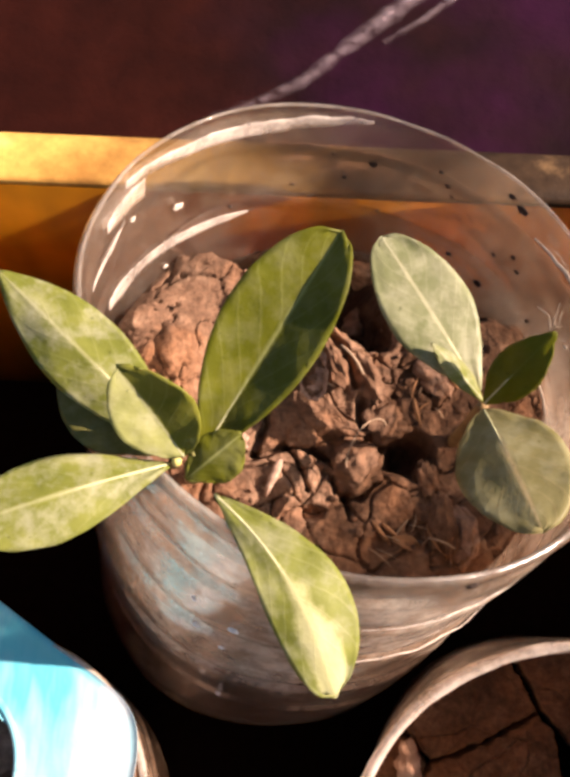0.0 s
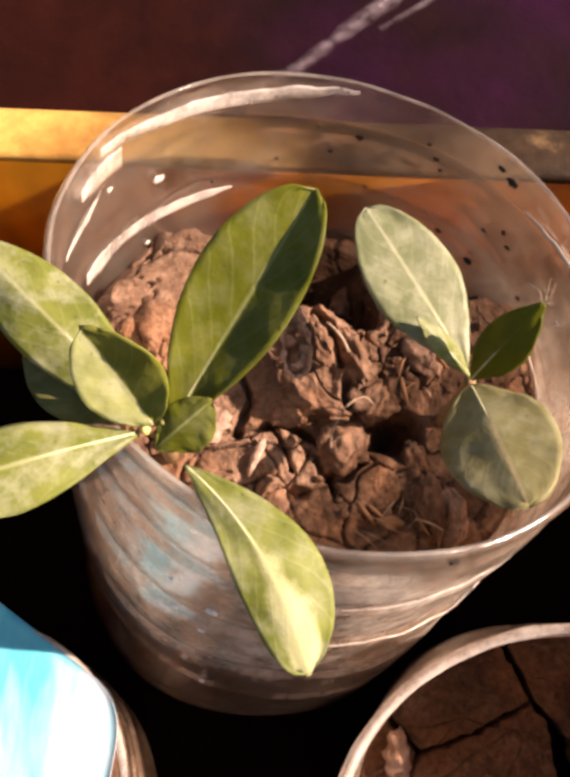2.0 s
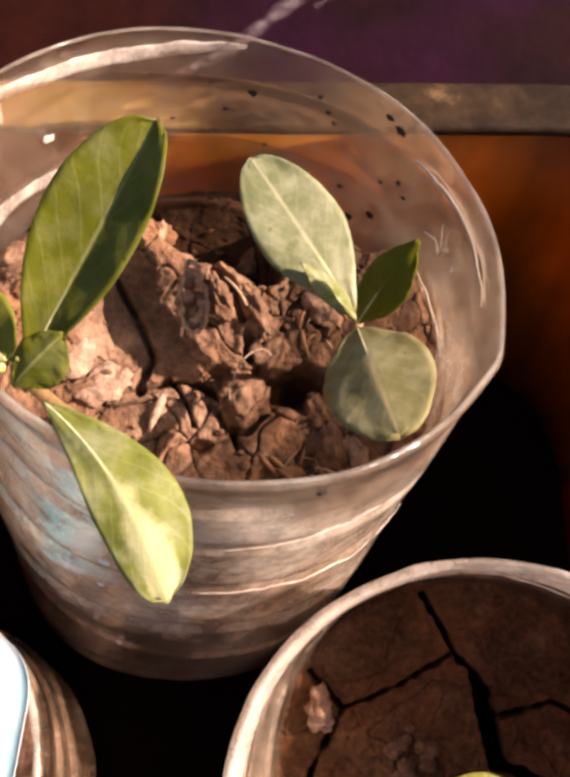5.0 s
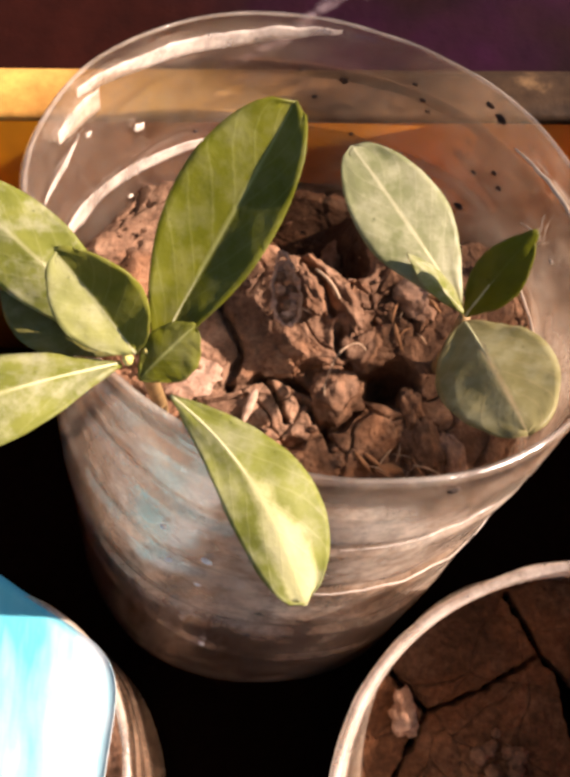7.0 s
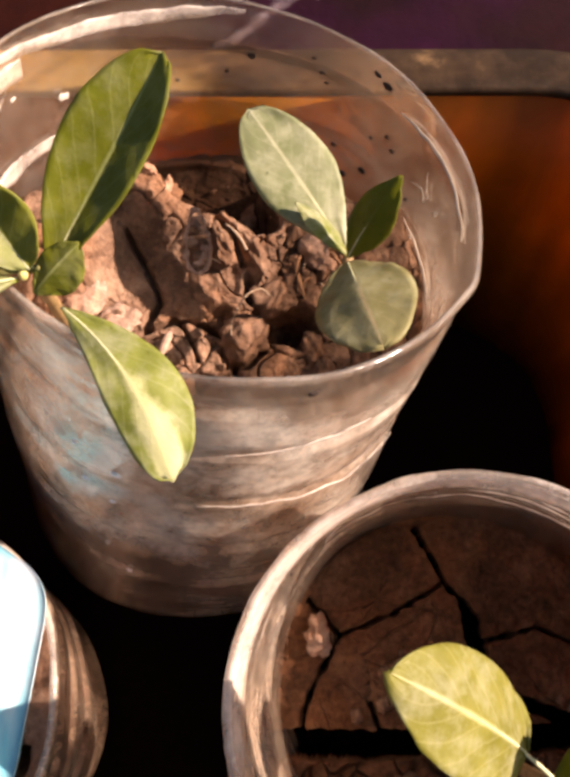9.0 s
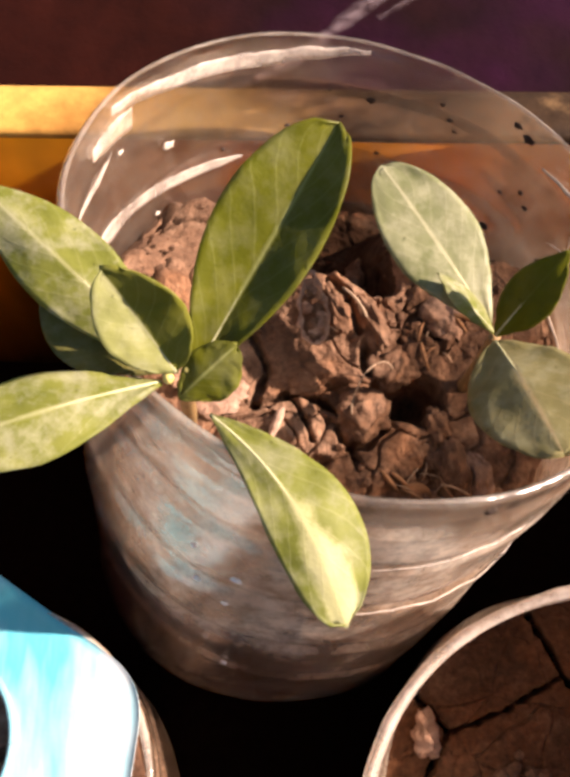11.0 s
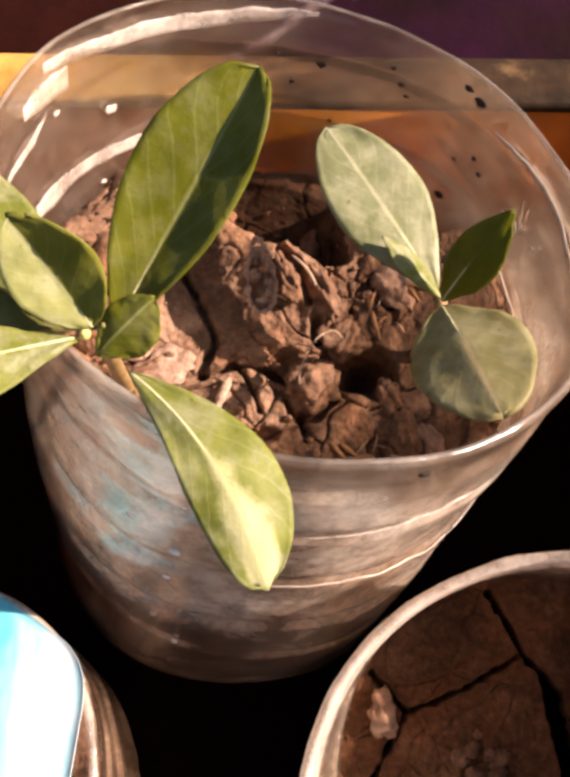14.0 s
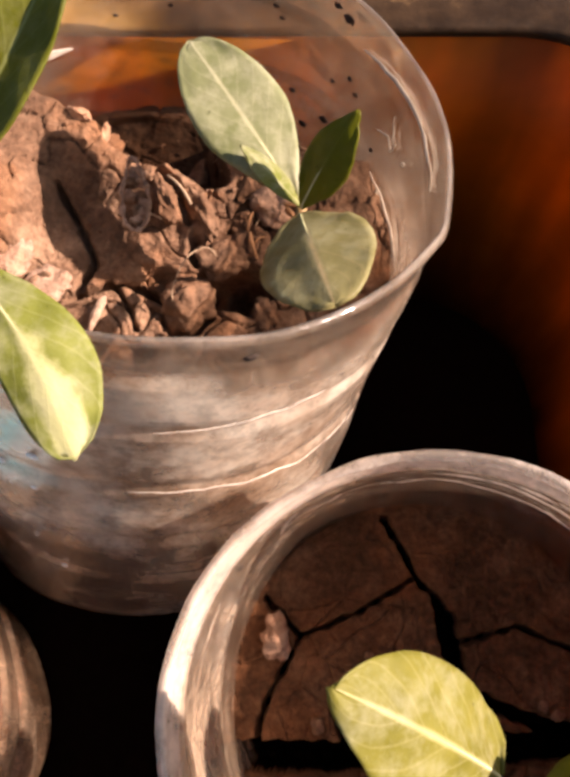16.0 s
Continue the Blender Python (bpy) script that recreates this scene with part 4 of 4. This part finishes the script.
def collar_sheet():
    """A flat rounded sheet with a hole for the plant."""
    cx, cy, z0 = -0.0790, -0.0800, 0.0790
    corners = [(-0.0398, -0.0538), (-0.0445, -0.0950), (-0.0660, -0.1220), (-0.1080, -0.1150), (-0.1230, -0.0780), (-0.1050, -0.0260), (-0.0820, -0.0250)]
    n = len(corners)
    outline = []
    for i in range(n):
        a, b, c = (Vector(corners[(i + k - 1) % n]) for k in range(3))
        p0, p1 = b + (a - b).normalized() * 0.0085, b + (c - b).normalized() * 0.0085
        outline += [p0 * (1 - t) ** 2 + b * 2 * t * (1 - t) + p1 * t * t for t in (k / 9 for k in range(10))]
    m = len(outline)
    vs, fs = [], []
    hx, hy, hr = -0.0800, -0.0640, 0.0170
    steps = 10
    for lay in (0.0, -0.0009):
        for i in range(steps + 1):
            f = i / steps
            for p in outline:
                d = math.atan2(p.y - hy, p.x - hx)
                q = Vector((hx + hr * math.cos(d), hy + hr * math.sin(d)))
                w = q.lerp(p, f)
                drop = -0.0012 * max(0, f - 0.85) / 0.15 + 0.0012 * noise.noise(Vector((w.x * 40, w.y * 40, 3)))
                vs.append((w.x, w.y, z0 + drop + lay))
    half = (steps + 1) * m
    for lay in (0, 1):
        for i in range(steps):
            for k in range(m):
                l = (k + 1) % m
                quad = (lay * half + i * m + k, lay * half + i * m + l, lay * half + (i + 1) * m + l, lay * half + (i + 1) * m + k)
                fs.append(quad if lay else quad[::-1])
    for i in (0, steps):
        for k in range(m):
            l = (k + 1) % m
            quad = (i * m + k, i * m + l, half + i * m + l, half + i * m + k)
            fs.append(quad if i else quad[::-1])
    return vs, fs


mesh_part("sheet", *collar_sheet(), COLLAR, collar)
# a rounded bead round the hole
ring = [(-0.0800 + 0.0170 * math.cos(t), -0.0640 + 0.0170 * math.sin(t), 0.0788 + 0.0012 * noise.noise(Vector(((-0.08 + 0.017 * math.cos(t)) * 40, (-0.064 + 0.017 * math.sin(t)) * 40, 3)))) for t in (2 * math.pi * i / 64 for i in range(65))]
mesh_part("hole_edge", *tube(ring, [0.0008] * 65, 8), COLLAR, collar, "rolled edge round the hole")


# ---- small things ----
def on_cup(frame_m, height, angle, depth, radius):
    """A place on a cup's wall, and the way outwards there: by the angle round its axis and the depth below its cut edge."""
    t = radians(angle)
    return frame_m @ Vector((radius * math.cos(t), radius * math.sin(t), height - depth)), (frame_m.to_3x3() @ Vector((math.cos(t), math.sin(t), 0))).normalized()


A_FRAME, B_FRAME = axis_frame(A_BASE, A_UP), axis_frame(B_BASE, B_UP)


def fleck(parent, at, out, size, flat, material, name, seed):
    """A small flat crumb that clings to a wall."""
    bm = bmesh.new()
    bmesh.ops.create_icosphere(bm, subdivisions=3, radius=1.0)
    m = axis_frame(at, out)
    for v in bm.verts:
        k = 1 + 0.5 * noise.noise(v.co * 1.6 + Vector((seed * 1.7, 0.3, 0))) + 0.3 * noise.noise(v.co * 4 + Vector((0, seed * 1.3, 0.4)))
        v.co = m @ Vector((v.co.x * size * k, v.co.y * size * k * 0.65, v.co.z * flat))
    part(name, bm, material, parent)


# crumbs of soil on the inside of the large cup
for i, (ang, dep, size) in enumerate(((83, 0.0102, 0.0009), (89.5, 0.0147, 0.0005), (63, 0.0093, 0.0006), (103, 0.0174, 0.0005), (43, 0.0046, 0.0012), (36, 0.0171, 0.0006),
                                      (44, 0.0179, 0.0005), (44, 0.0270, 0.0011), (66, 0.0067, 0.0005), (61, 0.0111, 0.0005), (39, 0.0150, 0.0006), (47, 0.0035, 0.0008),
                                      (78, 0.0220, 0.0005), (55, 0.0250, 0.0007), (94, 0.0090, 0.0004), (120, 0.0210, 0.0005), (50, 0.0310, 0.0009), (26, 0.0240, 0.0006))):
    at, out = on_cup(A_FRAME, A_H, ang, dep, 0.0441)
    fleck(cup_back, cup_back.matrix_world.inverted() @ at, (cup_back.matrix_world.to_3x3().inverted() @ out), size, 0.00035, SPECK, "dirt_fleck", i)
at, out = on_cup(A_FRAME, A_H, -72.5, 0.0060, 0.0457)
fleck(cup_back, cup_back.matrix_world.inverted() @ at, (cup_back.matrix_world.to_3x3().inverted() @ out), 0.0009, 0.0003, SPECK, "dirt_fleck", 77)
# dried white spots
for i, (ang, dep, size) in enumerate(((137, 0.0146, 0.0013), (132, 0.0456, 0.0011), (154, 0.0079, 0.0007), (140, 0.0300, 0.0006), (19, 0.0300, 0.0006), (12, 0.0180, 0.0005))):
    at, out = on_cup(A_FRAME, A_H, ang, dep, 0.0441)
    fleck(cup_back, cup_back.matrix_world.inverted() @ at, (cup_back.matrix_world.to_3x3().inverted() @ out), size, 0.0003, SCRATCH, "lime_spot", 20 + i)
# bright lime spots on the outside
for i, (ang, dep, size) in enumerate(((-111.2, 0.0367, 0.0009), (-119.3, 0.0435, 0.0007), (-112.3, 0.0480, 0.0007), (-116.8, 0.0620, 0.0008), (-114.7, 0.0693, 0.0007), (-108.8, 0.0806, 0.0006), (-121, 0.0314, 0.0005))):
    at, out = on_cup(A_FRAME, A_H, ang, dep, 0.0458)
    fleck(cup_back, cup_back.matrix_world.inverted() @ at, (cup_back.matrix_world.to_3x3().inverted() @ out), size, 0.0004, LIME, "lime_spot", 40 + i)


def wall_line(cup_ob, height, radius, marks, width, material, name):
    """A thin raised mark that follows a cup's wall, through (angle, depth)."""
    pts = []
    for (a0, d0), (a1, d1) in zip(marks, marks[1:]):
        for k in range(8):
            f = k / 8
            t, d = radians(a0 + (a1 - a0) * f), d0 + (d1 - d0) * f
            w = 1 + 0.01 * noise.noise(Vector((t * 9, d * 400, 1)))
            pts.append((radius * w * math.cos(t), radius * w * math.sin(t), height - d + 0.0004 * noise.noise(Vector((t * 14, 2, 0)))))
    n = len(pts)
    v, f = tube(pts, [width * (0.35 + 0.65 * math.sin(math.pi * (i + 0.5) / n)) for i in range(n)], 6)
    mesh_part(name, v, f, material, cup_ob)


wall_line(cup_back, A_H, 0.0443, ((37, 0.0080), (25, 0.0078), (10, 0.0085), (-10, 0.0104)), 0.00042, SCRATCH, "crease")
wall_line(cup_back, A_H, 0.0441, ((24, 0.0280), (14, 0.0300), (4, 0.0315), (-6, 0.0330)), 0.00034, SCRATCH, "crease")
wall_line(cup_back, A_H, 0.0443, ((21, 0.0130), (20, 0.0170), (18.5, 0.0195)), 0.00017, SCRATCH, "scratch")
wall_line(cup_back, A_H, 0.0443, ((26, 0.0190), (22, 0.0180), (19, 0.0200), (17.5, 0.0170)), 0.00017, SCRATCH, "scratch")


def wall_band(cup_ob, height, radius, marks, material, name, seed, inset=0.0):
    """A thin pale band on a cup's wall, through (angle, upper depth, lower depth)."""
    vs, fs, n, rows = [], [], 0, 5
    for (a0, u0, l0), (a1, u1, l1) in zip(marks, marks[1:]):
        for k in range(9):
            f = k / 9
            t, up, low = radians(a0 + (a1 - a0) * f), u0 + (u1 - u0) * f, l0 + (l1 - l0) * f
            rag = 0.0005 * noise.noise(Vector((t * 11, seed, 0))) + 0.0003 * noise.noise(Vector((t * 37, seed, 2)))
            for r in (radius, radius - 0.00012):
                for i in range(rows):
                    d = up + (low - up) * i / (rows - 1) + (rag if i < 2 else 0.3 * rag)
                    vs.append(((r - inset * i / (rows - 1)) * math.cos(t), (r - inset * i / (rows - 1)) * math.sin(t), height - d))
            n += 1
    for i in range(n - 1):
        a, b = i * 2 * rows, (i + 1) * 2 * rows
        for k in range(2 * rows):
            order = list(range(rows)) + list(range(2 * rows - 1, rows - 1, -1))
            p, q = order[k], order[(k + 1) % (2 * rows)]
            fs.append((a + p, b + p, b + q, a + q))
    mesh_part(name, vs, fs, material, cup_ob)


# pale bands that stand in for sun highlights on the large cup's inner wall
wall_band(cup_back, A_H, 0.0446, ((86, 0.0004, 0.0010), (98, 0.0004, 0.0030), (111, 0.0010, 0.0040), (124, 0.0006, 0.0036), (136, 0.0004, 0.0032), (148, -0.0010, 0.0014), (157, -0.0022, -0.0004)), MILK_SHINE, "highlight_streak", 1)
wall_band(cup_back, A_H, 0.0444, ((149, 0.0014, 0.0056), (154, 0.0008, 0.0052), (160, 0.0006, 0.0046), (166, 0.0010, 0.0032)), MILK_SHINE, "highlight_streak", 2)
wall_band(cup_back, A_H, 0.0444, ((157, 0.0060, 0.0068), (163, 0.0078, 0.0094), (170, 0.0076, 0.0090), (178, 0.0064, 0.0074)), MILK_SHINE, "highlight_streak", 3)
wall_band(cup_back, A_H, 0.0444, ((114, 0.0238, 0.0242), (120, 0.0235, 0.0256), (130, 0.0232, 0.0260), (140, 0.0226, 0.0256), (150, 0.0220, 0.0252), (158, 0.0214, 0.0262), (166, 0.0212, 0.0240)), MILK_SHINE, "highlight_streak", 4)
# a cream band below the small cup's edge, widest on one side
wall_band(cup_side, B_H, 0.0411, ((50, -0.0022, -0.0010), (70, -0.0022, 0.0010), (90, -0.0018, 0.0020), (115, -0.0012, 0.0036), (135, -0.0002, 0.0062), (155, 0.0008, 0.0086), (175, 0.0014, 0.0104), (195, 0.0020, 0.0114), (215, 0.0024, 0.0110), (230, 0.0030, 0.0090), (240, 0.0036, 0.0050)), CREAM, "cream_band", 5, 0.0014)
wall_line(cup_back, A_H, 0.0457, ((-44, 0.0222), (-60, 0.0226), (-72, 0.0224), (-90, 0.0228)), 0.00018, MILK_SHINE, "crease")
wall_line(cup_back, A_H, 0.0457, ((-36, 0.0440), (-55, 0.0450), (-75, 0.0425), (-95, 0.0412)), 0.00016, MILK_SHINE, "crease")

# marks on the small cup and the cup under the collar
wall_line(cup_side, B_H, 0.0409, ((-40, 0.0040), (0, 0.0038), (40, 0.0034), (75, 0.0036), (105, 0.0044), (140, 0.0050)), 0.00018, MILK_SHINE, "crease")
wall_line(cup_side, B_H, 0.0405, ((-35, 0.0084), (5, 0.0080), (45, 0.0082), (80, 0.0078), (108, 0.0086)), 0.00024, MILK_SHINE, "crease")
wall_line(cup_side, B_H, 0.0404, ((-25, 0.0126), (15, 0.0120), (50, 0.0124), (85, 0.0116), (110, 0.0124), (135, 0.0136)), 0.00018, MILK_SHINE, "crease")
wall_line(cup_side, B_H, 0.0401, ((-10, 0.0190), (30, 0.0186), (70, 0.0192), (100, 0.0186), (130, 0.0200)), 0.00014, MILK_SHINE, "crease")
wall_line(cup_side, B_H, 0.0404, ((150, 0.0200), (165, 0.0215), (185, 0.0205), (205, 0.0220)), 0.00026, SCRATCH, "crease")
wall_line(cup_side, B_H, 0.0404, ((120, 0.0150), (126, 0.0210), (128, 0.0260)), 0.00022, SCRATCH, "scratch")
for i, (ang, dep, size) in enumerate(((100, 0.0250, 0.0006), (140, 0.0170, 0.0008), (152, 0.0240, 0.0006), (75, 0.0290, 0.0005), (200, 0.0140, 0.0009), (212, 0.0200, 0.0007), (225, 0.0120, 0.0010), (170, 0.0090, 0.0006))):
    t = radians(ang)
    fleck(cup_side, Vector((0.0403 * math.cos(t), 0.0403 * math.sin(t), B_H - dep)), Vector((math.cos(t), math.sin(t), 0)), size, 0.0003, SPECK, "dirt_fleck", 60 + i)
# roots and straw in the soil
for pts, r in ((((-0.0005, -0.0080, 0.1040), (0.0010, -0.0045, 0.1062), (0.0034, -0.0030, 0.1054)), 0.00016), (((0.0034, -0.0030, 0.1054), (0.0055, -0.0020, 0.1060), (0.0066, -0.0030, 0.1035)), 0.00014),
               (((-0.0005, -0.0080, 0.1040), (-0.0014, -0.0098, 0.1042), (-0.0012, -0.0114, 0.1025)), 0.00014), (((0.0140, -0.0240, 0.0995), (0.0165, -0.0245, 0.1003), (0.0190, -0.0258, 0.0988)), 0.00020),
               (((-0.0070, 0.0052, 0.1065), (-0.0050, 0.0046, 0.1067), (-0.0032, 0.0042, 0.1050)), 0.00015), (((-0.0020, 0.0120, 0.1075), (0.0010, 0.0090, 0.1085), (0.0022, 0.0065, 0.1060)), 0.00030)):
    v, f = tube(bezier(*pts, 12), [r] * 12, 6)
    mesh_part("root", v, f, ROOT, soil_large)
v, f = tube(bezier((-0.0134, -0.0094, settle(-0.0134, -0.0094, 0.0012)), (-0.0150, -0.0125, settle(-0.0150, -0.0125, 0.0014)), (-0.0164, -0.0162, settle(-0.0164, -0.0162, 0.0008)), 8), [0.0003, 0.0008, 0.0009, 0.0008, 0.0009, 0.0007, 0.0005, 0.0003], 7)
mesh_part("straw_bit", v, f, SOIL_PALE, soil_large)

# short fibres and curled husks along the front of the dry soil
rng = random.Random(31)
for i in range(24):
    if i < 15:
        x, y = rng.uniform(0.0050, 0.0240), rng.uniform(-0.0275, -0.0200)
    else:
        x, y = rng.uniform(0.0120, 0.0220), rng.uniform(0.0000, 0.0085)
    a, reach, lift = rng.uniform(0, 6.28), rng.uniform(0.0012, 0.0034), rng.uniform(0.0004, 0.0016)
    ends = [(x - reach * math.cos(a), y - reach * math.sin(a)), (x + 0.3 * reach * math.sin(a), y), (x + reach * math.cos(a), y + reach * math.sin(a))]
    pts = [(px, py, settle(px, py, up)) for (px, py), up in zip(ends, (0.0001, lift * 2, 0.0003))]
    thick = rng.choice((0.00012, 0.00016, 0.00022, 0.00045))
    v, f = tube(bezier(*pts, 10), [thick * (0.4 + 0.6 * math.sin(math.pi * (k + 0.5) / 10)) for k in range(10)], 6)
    mesh_part("root", v, f, HUSK if thick > 0.0002 else ROOT, soil_large)
for x, y, turn, half_w, half_l in ((0.0165, -0.0235, 35, 0.0020, 0.0034), (0.0205, -0.0245, -15, 0.0022, 0.0040), (0.0100, -0.0245, 70, 0.0014, 0.0026), (0.0215, -0.0205, 10, 0.0016, 0.0030)):
    # a curled husk: a bent strip with a little thickness
    vs, fs, n, w = [], [], 9, 5
    m = pose(x, y, settle(x, y, 0.0009), 18, 10, turn)
    for lay in (0.0, -0.00025):
        for i in range(n):
            t = i / (n - 1) * 2 - 1
            for k in range(w):
                q = k / (w - 1) * 2 - 1
                wide = half_w * max(0.12, 1 - t * t) ** 0.6
                vs.append(m @ Vector((wide * q, half_l * t, lay + 0.0016 * q * q * (1 - 0.4 * t) - 0.0010 * t * t + 0.0004 * noise.noise(Vector((q * 2, t * 3, turn))))))
    for lay in (0, 1):
        for i in range(n - 1):
            for k in range(w - 1):
                a = lay * n * w + i * w + k
                quad = (a, a + 1, a + w + 1, a + w)
                fs.append(quad[::-1] if lay else quad)
    edge = [k for k in range(w)] + [i * w + w - 1 for i in range(1, n)] + [(n - 1) * w + k for k in range(w - 2, -1, -1)] + [i * w for i in range(n - 2, 0, -1)]
    fs += [(a, n * w + a, n * w + b, b) for a, b in zip(edge, edge[1:] + edge[:1])]
    mesh_part("husk", vs, fs, HUSK, soil_large)

# crumbs strewn over the dry soil
rng = random.Random(5)
bm = bmesh.new()
for i in range(230):
    r, t = 0.041 * math.sqrt(rng.random()), rng.random() * 2 * math.pi
    x, y = -0.004 + r * math.cos(t), 0.002 + r * math.sin(t)
    size = 0.00025 + 0.0010 * rng.random() ** 3
    m = pose(x, y, soil_z(x, y) + relief_a(x + 0.004, y - 0.002) + size * 0.35, rng.uniform(0, 360), rng.uniform(0, 360), 0) @ Matrix.Diagonal((size, size * rng.uniform(0.6, 1), size * rng.uniform(0.5, 0.9), 1))
    got = bmesh.ops.create_icosphere(bm, subdivisions=1, radius=1.0, matrix=m)["verts"]
    for q in got:
        q.co += Vector((noise.noise(q.co * 2300), noise.noise(q.co * 2300 + Vector((5, 0, 0))), noise.noise(q.co * 2300 + Vector((0, 5, 0))))) * size * 0.35
crumbs = part("soil_grit", bm, SOIL_DRY, soil_large, "", smooth=False)
crumbs["kind"] = "stuff"

# a pale chip of crust and crumbs in the small cup
for i, (x, y, z, a, b, c) in enumerate(((0.0152, -0.0632, 0.0535, 0.0028, 0.0042, 0.0020), (0.0285, -0.0780, 0.0515, 0.0016, 0.0014, 0.0012), (0.0310, -0.0768, 0.0517, 0.0014, 0.0018, 0.0012), (0.0225, -0.0800, 0.0508, 0.0013, 0.0016, 0.0010),
                                        (0.0700, -0.0800, 0.0532, 0.0012, 0.0010, 0.0009), (0.0675, -0.0780, 0.0530, 0.0009, 0.0012, 0.0008), (0.0330, -0.0940, 0.0490, 0.0030, 0.0026, 0.0016), (0.0260, -0.0960, 0.0485, 0.0026, 0.0030, 0.0015), (0.0380, -0.1000, 0.0480, 0.0030, 0.0022, 0.0015))):
    bm = bmesh.new()
    bmesh.ops.create_icosphere(bm, subdivisions=3, radius=1.0)
    for q in bm.verts:
        k = 1 + 0.55 * noise.noise(q.co * 1.5 + Vector((i, 0, 0))) + 0.35 * noise.noise(q.co * 3.5 + Vector((0, i, 0))) + 0.15 * noise.noise(q.co * 8)
        q.co = Vector((x + q.co.x * a * k, y + q.co.y * b * k, z + q.co.z * c * k))
    part("soil_clod", bm, SOIL_PALE if i < 1 else SOIL_DRY, soil_small)

# a tuft of dry crumbs beside the stem
rng = random.Random(12)
for i in range(11):
    a, r = rng.uniform(0, 6.28), 0.0050 * math.sqrt(rng.random())
    x, y, size = 0.0340 + r * math.cos(a), -0.0718 + 1.1 * r * math.sin(a), rng.uniform(0.0008, 0.0021)
    bm = bmesh.new()
    bmesh.ops.create_icosphere(bm, subdivisions=3, radius=1.0)
    for q in bm.verts:
        k = 1 + 0.5 * noise.noise(q.co * 1.6 + Vector((i, 3, 0))) + 0.3 * noise.noise(q.co * 4 + Vector((0, i, 0)))
        q.co = Vector((x, y, 0.0522 + 0.06 * (x - 0.044) + 0.15 * (y + 0.0755))) + Vector((q.co.x * size, q.co.y * size * rng.uniform(0.95, 1.05), q.co.z * size * 0.9)) * k
    part("soil_clod", bm, SOIL_DRY, soil_small)

# streaks of light on the cloth behind the tub, added as pale sheets
def thread(pts, w0, w1, label):
    """A flat pale sheet along (x, y) places on the cloth, standing in for a streak of light."""
    ob = thing("light_streak", label, "thread")
    vs, fs = [], []
    n = 40
    for i in range(n):
        f = i / (n - 1) * (len(pts) - 1)
        k = min(int(f), len(pts) - 2)
        p = Vector(pts[k]).lerp(Vector(pts[k + 1]), f - k)
        d = (Vector(pts[k + 1]) - Vector(pts[k])).normalized()
        s = Vector((-d.y, d.x))
        w = (w0 + (w1 - w0) * i / n) * (0.75 + 0.5 * noise.noise(Vector((i * 0.45, 1, 0))))
        for q, z in ((-1, 0.0003), (-0.4, 0.0009), (0.4, 0.0009), (1, 0.0003)):
            vs.append((p.x + s.x * w * q, p.y + s.y * w * q, z))
    for i in range(n - 1):
        for q in range(3):
            fs.append((4 * i + q, 4 * i + q + 1, 4 * i + q + 5, 4 * i + q + 4))
    strand = mesh_part("strand", vs, fs, LIGHT_STREAK, ob)
    layer = strand.data.uv_layers.new(name="strand")
    for lp in strand.data.loops:
        layer.data[lp.index].uv = ((0.0, 0.3, 0.7, 1.0)[lp.vertex_index % 4], lp.vertex_index // 4 / n)


thread([(-0.0420, 0.1640), (-0.0240, 0.1720), (-0.0060, 0.1830), (0.0150, 0.2045), (0.0420, 0.2310), (0.0700, 0.2570)], 0.0030, 0.0078, "pale soft streak of light painted on the dark cloth")
thread([(0.0270, 0.2040), (0.0450, 0.2180), (0.0680, 0.2400), (0.0900, 0.2600)], 0.0022, 0.0046, "thin faint streak of light painted on the dark cloth")

# a dried sliver of leaf caught on the small cup's edge
sliver = [Vector((0.0769, -0.0630, 0.0985)) + Vector(d) for d in ((-0.0010, -0.0012, 0.0), (0.0002, -0.0002, 0.0012), (0.0010, 0.0010, 0.0030))]
v, f = tube(bezier(*[cup_side.matrix_world.inverted() @ q for q in sliver], 8), [0.0002, 0.0006, 0.0008, 0.0008, 0.0007, 0.0005, 0.0003, 0.0001], 6)
mesh_part("leaf_sliver", v, f, BUD, cup_side, "dried orange-yellow sliver of leaf")

# dark spots on the pale leaf
for i, (x, y, z, size) in enumerate(((0.0143, 0.0032, 0.1218, 0.0009), (0.0046, 0.0191, 0.1262, 0.0004), (0.0082, 0.0206, 0.1262, 0.0004), (0.0028, 0.0154, 0.1255, 0.0004), (0.0116, 0.0159, 0.1248, 0.0003))):
    spot_at = min((q.co for q in pale_leaf.data.vertices), key=lambda q: math.hypot(q.x - x, q.y - y))
    fleck(pale_leaf, spot_at, Vector((-0.08, -0.2, 1.0)), size, 0.00025, SPECK, "spot", 90 + i)
